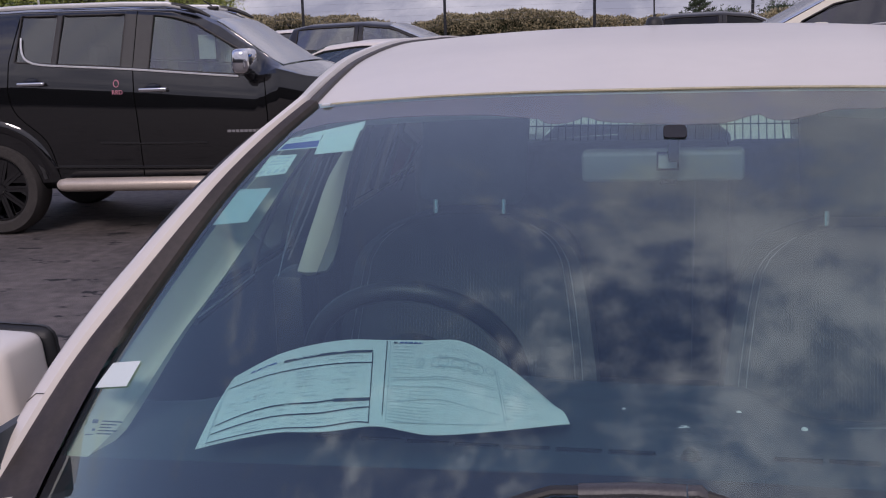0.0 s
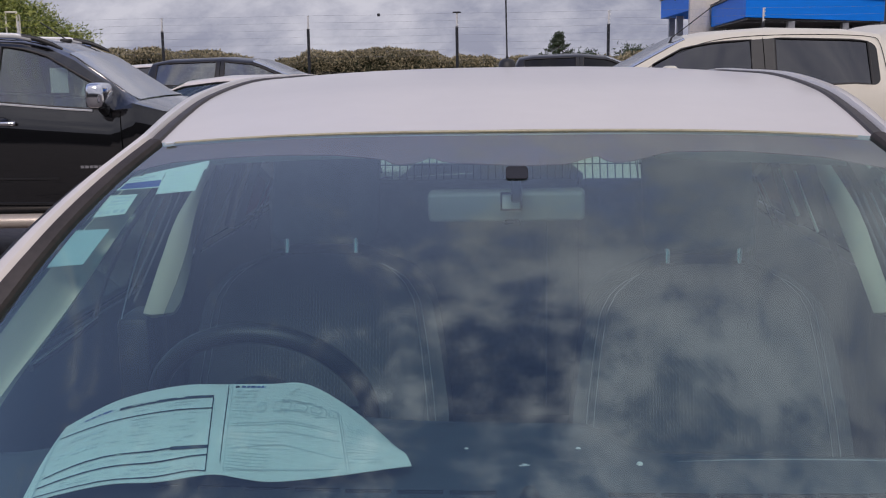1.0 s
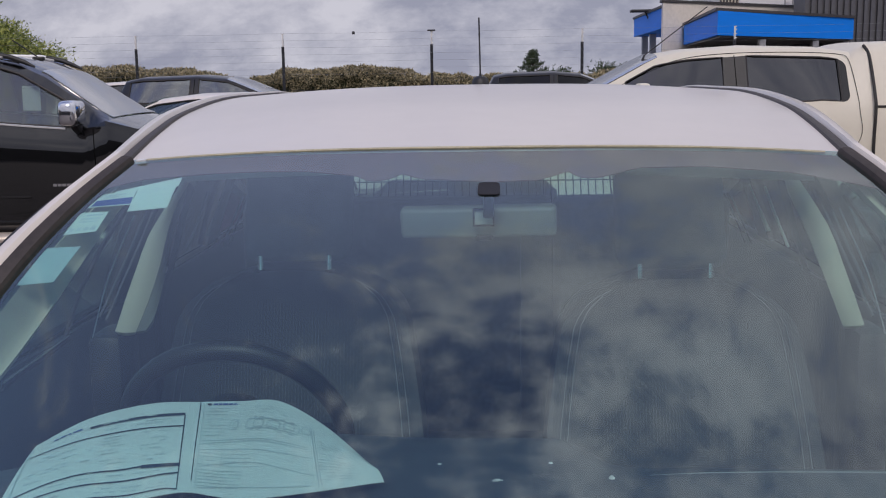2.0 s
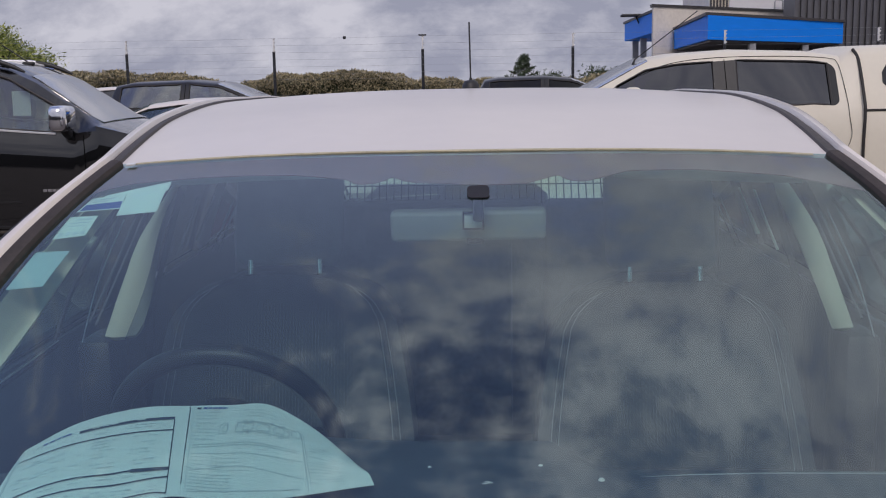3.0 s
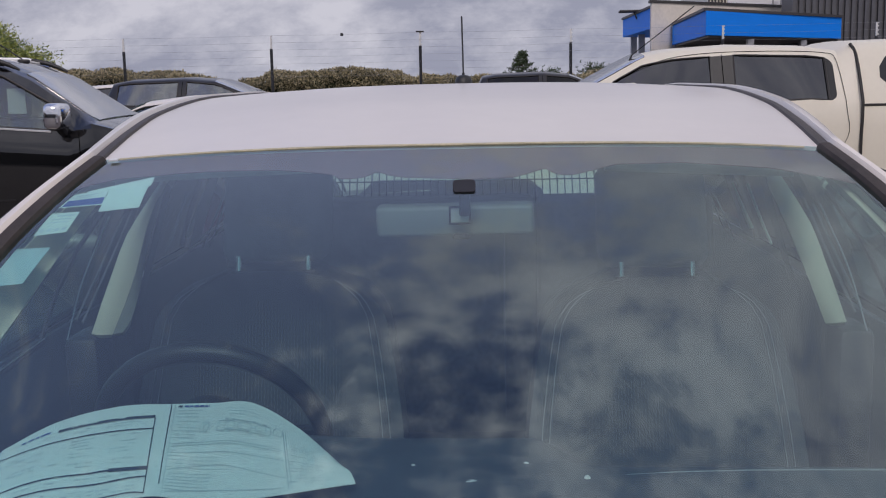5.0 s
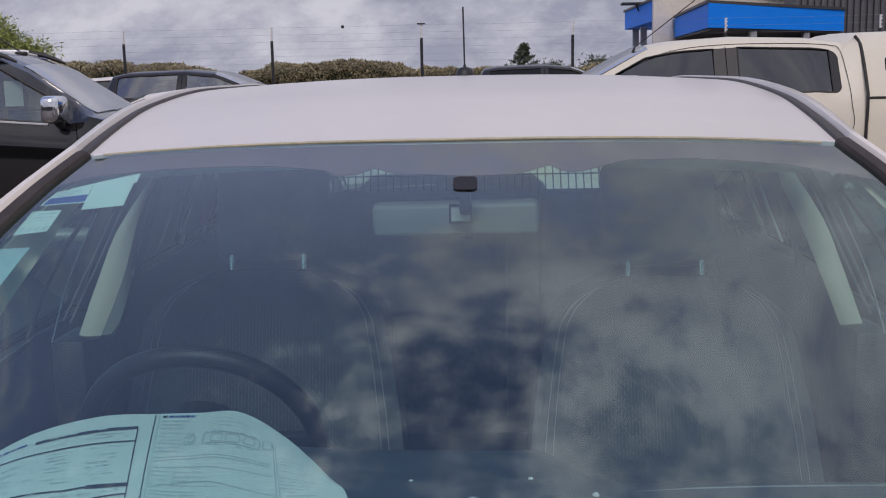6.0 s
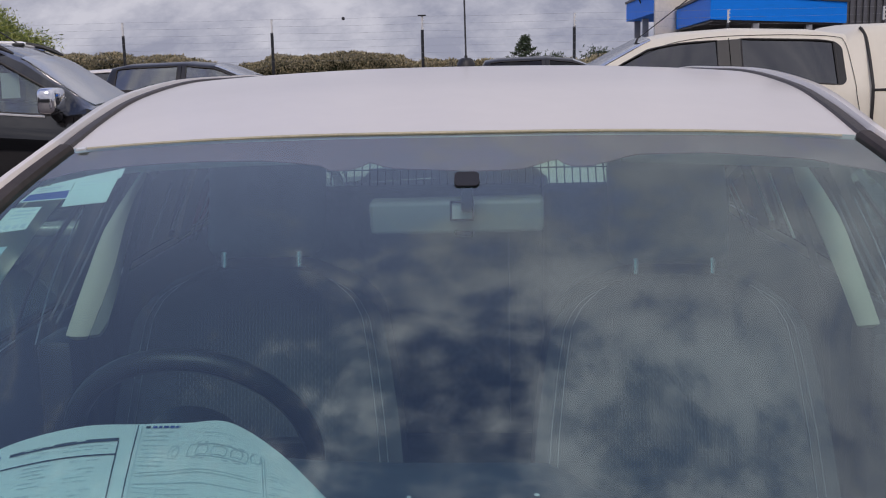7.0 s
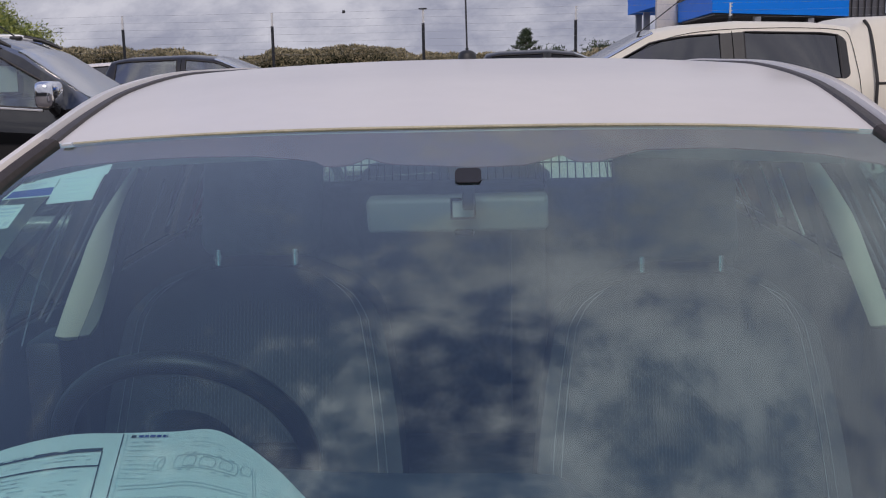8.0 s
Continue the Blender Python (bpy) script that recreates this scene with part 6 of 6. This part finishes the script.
def fence():
    root = thing("security_fence", "dark wire-mesh security fence with electric wires on white insulator posts", "fence", kind="structure")
    xs = [-7.05 + 2.98 * k for k in range(-5, 9)]
    for x in xs:
        post = new("fence_post")
        post.parent = root
        bm = bmesh.new()
        tube(bm, [(x, FENCE_Y, 0), (x, FENCE_Y, 2.27)], 0.030, 8)
        part("steel_post", bm, M_DARK_STEEL, post)
        bm = bmesh.new()
        box(bm, (x - 0.016, FENCE_Y - 0.02, 2.27), (x + 0.016, FENCE_Y + 0.02, 2.53), 0.004, 1)
        for z in (2.30, 2.38, 2.46, 2.52):
            box(bm, (x + 0.012, FENCE_Y - 0.035, z - 0.012), (x + 0.034, FENCE_Y - 0.008, z + 0.012), 0.003, 1)
        part("insulator", bm, M_INSULATOR, post)
    lo, hi = xs[0], xs[-1]
    for z in (2.53, 2.39, 2.25, 2.11, 1.97, 1.83, 1.72):
        bm = bmesh.new()
        pts = []
        for a, b in zip(xs, xs[1:]):
            pts += [(a, FENCE_Y - 0.04, z), ((a + b) / 2, FENCE_Y - 0.04, z - 0.012)]
        tube(bm, pts + [(hi, FENCE_Y - 0.04, z)], 0.0013, 4)
        part("wire", bm, M_STEEL, root)
    # diamond mesh up to 1.7 m
    bm = bmesh.new()
    pitch, top = 0.12, 1.38
    n = int((hi - lo) / pitch)
    for k in range(-14, n):
        for d in (1, -1):
            x0 = lo + k * pitch
            a, b = (x0, x0 + top) if d > 0 else (x0 + top, x0)
            if min(a, b) < lo or max(a, b) > hi:
                continue
            p, q = Vector((a, FENCE_Y, 0.02)), Vector((b, FENCE_Y, top))
            w = Vector((0.0012, 0, 0.0012 * -d))
            vs = [bm.verts.new(v) for v in (p - w, p + w, q + w, q - w)]
            bm.faces.new(vs)
    part("wire_mesh", bm, M_STEEL, root, smooth=False)
    bm = bmesh.new()
    tube(bm, [(lo, FENCE_Y, 1.40), (hi, FENCE_Y, 1.40)], 0.006, 6)
    part("top_rail", bm, M_DARK_STEEL, root)
    bm = bmesh.new()
    box(bm, (-2.67, FENCE_Y - 0.06, 2.49), (-2.61, FENCE_Y - 0.02, 2.55), 0.015)
    box(bm, (-1.17, FENCE_Y - 0.05, 2.535), (-1.01, FENCE_Y + 0.05, 2.56), 0.01)
    part("wire_tensioner", bm, M_DARK_STEEL, root)


fence()


def leaf_cloud(name, mat, count, sample, size, seed):
    """Many small folded leaves; sample() gives a place and an outward way."""
    rnd = random.Random(seed)
    verts, faces = [], []
    for _ in range(count):
        p, out = sample(rnd)
        a = Vector((rnd.gauss(0, 1), rnd.gauss(0, 1), rnd.gauss(0, 1))).normalized()
        d = (out * 0.8 + a).normalized()
        side = d.cross(Vector((rnd.gauss(0, 1), rnd.gauss(0, 1), rnd.gauss(0, 1)))).normalized()
        s = size * rnd.uniform(0.6, 1.4)
        i = len(verts)
        verts += [p - side * s * 0.35, p + d * s * 0.5 + side.cross(d) * s * 0.12, p + side * s * 0.35, p + d * s * 1.1]
        faces += [(i, i + 1, i + 3), (i + 1, i + 2, i + 3)]
    me = bpy.data.meshes.new(name)
    me.from_pydata([tuple(v) for v in verts], [], faces)
    me.materials.append(mat)
    return new(name, me)


HEDGE_Y = 25.0


def hedge_top(x):
    base = interp(x, (-40, -14, -12, -8.6, -7.4, -6.6, -6.1, -5.2, -3.6, -2.9, -2.2, -1.7, 0.4, 3.2, 6, 30), (2.3, 2.2, 2.12, 2.05, 2.02, 1.78, 1.72, 1.90, 1.98, 2.05, 1.98, 1.80, 1.72, 1.78, 1.75, 1.8))
    return base - 0.10 + 0.11 * noise.noise(Vector((x * 1.7, 0.3, 0))) + 0.07 * noise.noise(Vector((x * 5.1, 7.3, 0)))


def hedge():
    def sample(rnd):
        x = rnd.uniform(-30, 12)
        h = hedge_top(x)
        k = rnd.random()
        bumpy = 0.16 * noise.noise(Vector((x * 1.3, rnd.random() * 0.2, 1))) + 0.10 * noise.noise(Vector((x * 4.0, 0, 4)))
        if k < 0.66:
            z = h * (rnd.random() ** 0.6)
            b2 = 0.42 * noise.noise(Vector((x * 1.6, z * 2.0, 2))) + 0.20 * noise.noise(Vector((x * 4.6, z * 4.6, 5)))
            return Vector((x, HEDGE_Y - 0.55 + b2 + rnd.uniform(0, 0.25), z)), Vector((0, -1, 0.35))
        return Vector((x, HEDGE_Y + rnd.uniform(-0.6, 0.7), h - rnd.random() ** 2 * 0.25 + bumpy * 0.3)), Vector((0, -0.3, 1))
    ob = leaf_cloud("hedge", M_HEDGE, 170000, sample, 0.068, 11)
    tagged(ob, "dense clipped olive-green hedge beyond the fence", "hedge", kind="stuff")
    # dark sheet behind the leaves; the hedge's inner shade is put into its colour
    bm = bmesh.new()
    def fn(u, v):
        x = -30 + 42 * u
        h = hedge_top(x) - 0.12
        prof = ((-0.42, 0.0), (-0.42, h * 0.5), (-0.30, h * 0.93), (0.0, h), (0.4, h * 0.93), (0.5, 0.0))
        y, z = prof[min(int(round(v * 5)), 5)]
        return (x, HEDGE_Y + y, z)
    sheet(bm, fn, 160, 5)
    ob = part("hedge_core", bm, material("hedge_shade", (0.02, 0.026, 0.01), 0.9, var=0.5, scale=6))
    tagged(ob, "dark sheet inside the hedge, in place of its inner shade", "hedge", kind="stuff")


hedge()


def tree(name, label, base, height, radius, mat, count, leaf, seed, conic=0.5, boughs=26, spread=0.17, rise=0.28):
    rnd = random.Random(seed)
    root = thing(name, label, "tree", pose(*base))
    bm = bmesh.new()
    tube(bm, [(0, 0, 0), (0.05, 0.02, height * 0.4), (0.0, 0.05, height * 0.95)], [radius * 0.09, radius * 0.06, radius * 0.015], 8)
    limbs = []
    for k in range(boughs):
        z = height * (0.2 + 0.72 * k / (boughs - 1))
        a = k * 2.4 + rnd.uniform(-0.3, 0.3)
        reach = radius * (1 - conic * (z / height)) * rnd.uniform(0.7, 1.1)
        if z > height * 0.6:
            reach *= max(0.18, (height * 1.03 - z) / (height * 0.43))
        tip = Vector((math.cos(a) * reach, math.sin(a) * reach, z + reach * rise))
        tube(bm, [(0, 0, z), tip * 0.5 + Vector((0, 0, z * 0.5)), tip], [radius * 0.022, radius * 0.014, radius * 0.004], 5)
        limbs.append((Vector((0, 0, z)), tip))
    part("trunk", bm, M_BARK, root)

    def sample(r):
        a, b = r.choice(limbs)
        f = 0.25 + 0.8 * r.random() ** 0.7
        c = a.lerp(b, f)
        w = radius * spread
        return c + Vector((r.gauss(0, w), r.gauss(0, w), r.gauss(0, w * 0.55))), Vector((b.x, b.y, 0.8)).normalized()
    ob = leaf_cloud("crown", mat, count, sample, leaf, seed)
    ob.parent = root


tree("conifer_tree", "broad bright green conifer behind the fence", (-15.3, 25.8, 0), 4.85, 5.2, M_TREE, 360000, 0.11, 5, 0.8, 420, 0.050, 0.06)
tree("pine_tree", "small dark pine rising above the hedge", (1.62, 36.0, 0), 2.72, 1.15, M_PINE, 5000, 0.085, 8, 0.80, 46, 0.045)
tree("shrub", "rounded dark green shrub above the hedge line", (4.3, 36.0, 0), 2.02, 1.2, M_PINE, 4200, 0.10, 9, 0.3)
tree("shrub", "low dark green shrub beside the small pine", (2.7, 36.5, 0), 1.92, 0.9, M_PINE, 3000, 0.10, 10, 0.3)


def pipe_frame():
    """A square hoop of painted pipe, standing between the fence and the conifer."""
    x0, x1, y, top = -12.45, -12.17, 23.95, 2.95
    root = thing("pipe_frame", "cream painted square pipe hoop standing by the conifer", "frame", pose(x0, y, 0))
    for x in (0, x1 - x0):
        bm = bmesh.new()
        tube(bm, [(x, 0, 0), (x, 0, top)], 0.022, 8)
        part("post", bm, M_CREAM_PAINT, root)
    bm = bmesh.new()
    tube(bm, [(-0.01, 0, top), (x1 - x0 + 0.01, 0, top)], 0.024, 8)
    part("top_bar", bm, M_CREAM_PAINT, root)
    bm = bmesh.new()
    tube(bm, [(x1 - x0 - 0.05, 0.25, 0), (x1 - x0 - 0.05, 0.25, top - 0.06)], 0.022, 8)
    tube(bm, [(x1 - x0 - 0.05, 0.25, top - 0.06), (x1 - x0, 0, top - 0.04)], 0.015, 8)
    part("back_post", bm, M_CREAM_PAINT, root)


pipe_frame()


def building():
    """Showroom with a pale front wall, a side canopy and a deep front canopy in blue, and dark cladding behind."""
    root = thing("showroom_building", "pale concrete showroom with bright blue canopy fascias and dark cladding", "building")

    def piece(name, lo, hi, mat, label="", bevel=0.01):
        bm = bmesh.new()
        box(bm, lo, hi, bevel, 1)
        return part(name, bm, mat, root, label)

    # the front runs away from the yard at an angle, the side runs straight back
    # corners and skew are fitted to the camera's view
    way = Vector((6.12, 4.52)).normalized()

    def plan(x, y, length, depth, side=0.0):
        """Corners of a strip along the front that goes back by depth."""
        p, q = Vector((x, y)), Vector((side, depth))
        return [p, p + way * length, p + way * length + q, p + q]

    def prism(name, corners, z0, z1, mat, label=""):
        bm = bmesh.new()
        lo, hi = [bm.verts.new((*p, z0)) for p in corners], [bm.verts.new((*p, z1)) for p in corners]
        bm.faces.new(lo[::-1]), bm.faces.new(hi)
        for k in range(len(lo)):
            bm.faces.new((lo[k - 1], lo[k], hi[k], hi[k - 1]))
        return part(name, bm, mat, root, label, smooth=False)

    prism("wall", plan(6.08, 35.5, 7.6, 0.3), 0, 4.125, M_CONCRETE, "pale concrete front wall")
    prism("parapet_cap", plan(6.02, 35.40, 7.7, 0.46), 4.125, 4.215, M_FASCIA)
    prism("side_canopy", plan(6.46, 36.14, 3.0, 9.3), 3.36, 4.10, M_BLUE, "blue side canopy")
    prism("canopy_cap", plan(6.40, 36.18, 3.1, 9.3), 4.10, 4.19, M_FASCIA)
    prism("wall", plan(7.6, 36.98, 2.4, 8.0), 0, 3.355, M_CONCRETE, "pale concrete side wall")
    for y in (42.7, 44.9):
        piece("canopy_post", (6.75, y, 0), (7.00, y + 0.25, 3.358), M_STEEL)
    bm = bmesh.new()
    box(bm, (5.75, 41.1, 4.16), (6.62, 41.6, 4.26), 0.03)
    tube(bm, [(6.34, 41.35, 4.17), (6.46, 41.35, 3.9)], 0.03, 6)
    part("floodlight", bm, M_DARK_STEEL, root, "dark floodlight on a bracket")
    prism("front_canopy", [(6.35, 28.0), (11.80, 33.2), (11.95, 39.76), (6.90, 36.02)], 2.69, 3.35, M_BLUE, "bright blue front canopy")
    prism("canopy_cap", [(6.28, 27.94), (11.88, 33.2), (11.95, 39.70), (6.83, 35.93)], 3.35, 3.43, M_FASCIA)
    prism("canopy_soffit", [(6.46, 28.2), (11.66, 33.2), (11.85, 39.6), (6.98, 35.9)], 2.63, 2.686, M_FASCIA)
    for i in range(26):
        p = Vector((7.12, 35.0)) + way * (0.17 * i)
        piece("slat", (p.x, p.y, 0), (p.x + 0.06, p.y + 0.1, 2.62), M_STEEL, bevel=0)
    for t in (0.22, 0.62):
        piece("canopy_post", (6.75 + 5.4 * t, 28.6 + 5.2 * t, 0), (6.95 + 5.4 * t, 28.8 + 5.2 * t, 2.625), M_STEEL)
    # upper storey with a louvre and a vent pipe over the roof
    piece("wall", (10.66, 44.0, 0), (14.4, 54.0, 8.5), M_WHITE_WALL, "white upper wall")
    piece("louvre_box", (9.84, 44.12, 0), (10.655, 50.0, 7.4), M_CONCRETE)
    for i in range(6):
        piece("louvre_blade", (9.86 + i * 0.135, 44.0, 4.6), (9.92 + i * 0.135, 44.115, 7.2), M_FASCIA, bevel=0)
    bm = bmesh.new()
    tube(bm, [(12.45, 43.6, 4.0), (12.45, 43.6, 4.80), (12.50, 43.6, 4.88), (12.72, 43.6, 4.88), (12.78, 43.6, 4.80), (12.78, 43.6, 4.0)], 0.035, 8)
    part("vent_pipe", bm, M_STEEL, root)
    bm = bmesh.new()
    for i in range(70):
        x = 10.72 + i * 0.22
        box(bm, (x, 34.88, 0), (x + 0.12, 35.0, 9.0), 0)
    box(bm, (10.72, 35.0, 0), (10.72 + 70 * 0.22, 36.2, 9.0), 0)
    part("cladding", bm, M_CORR, root, "dark corrugated cladding", smooth=False)


building()
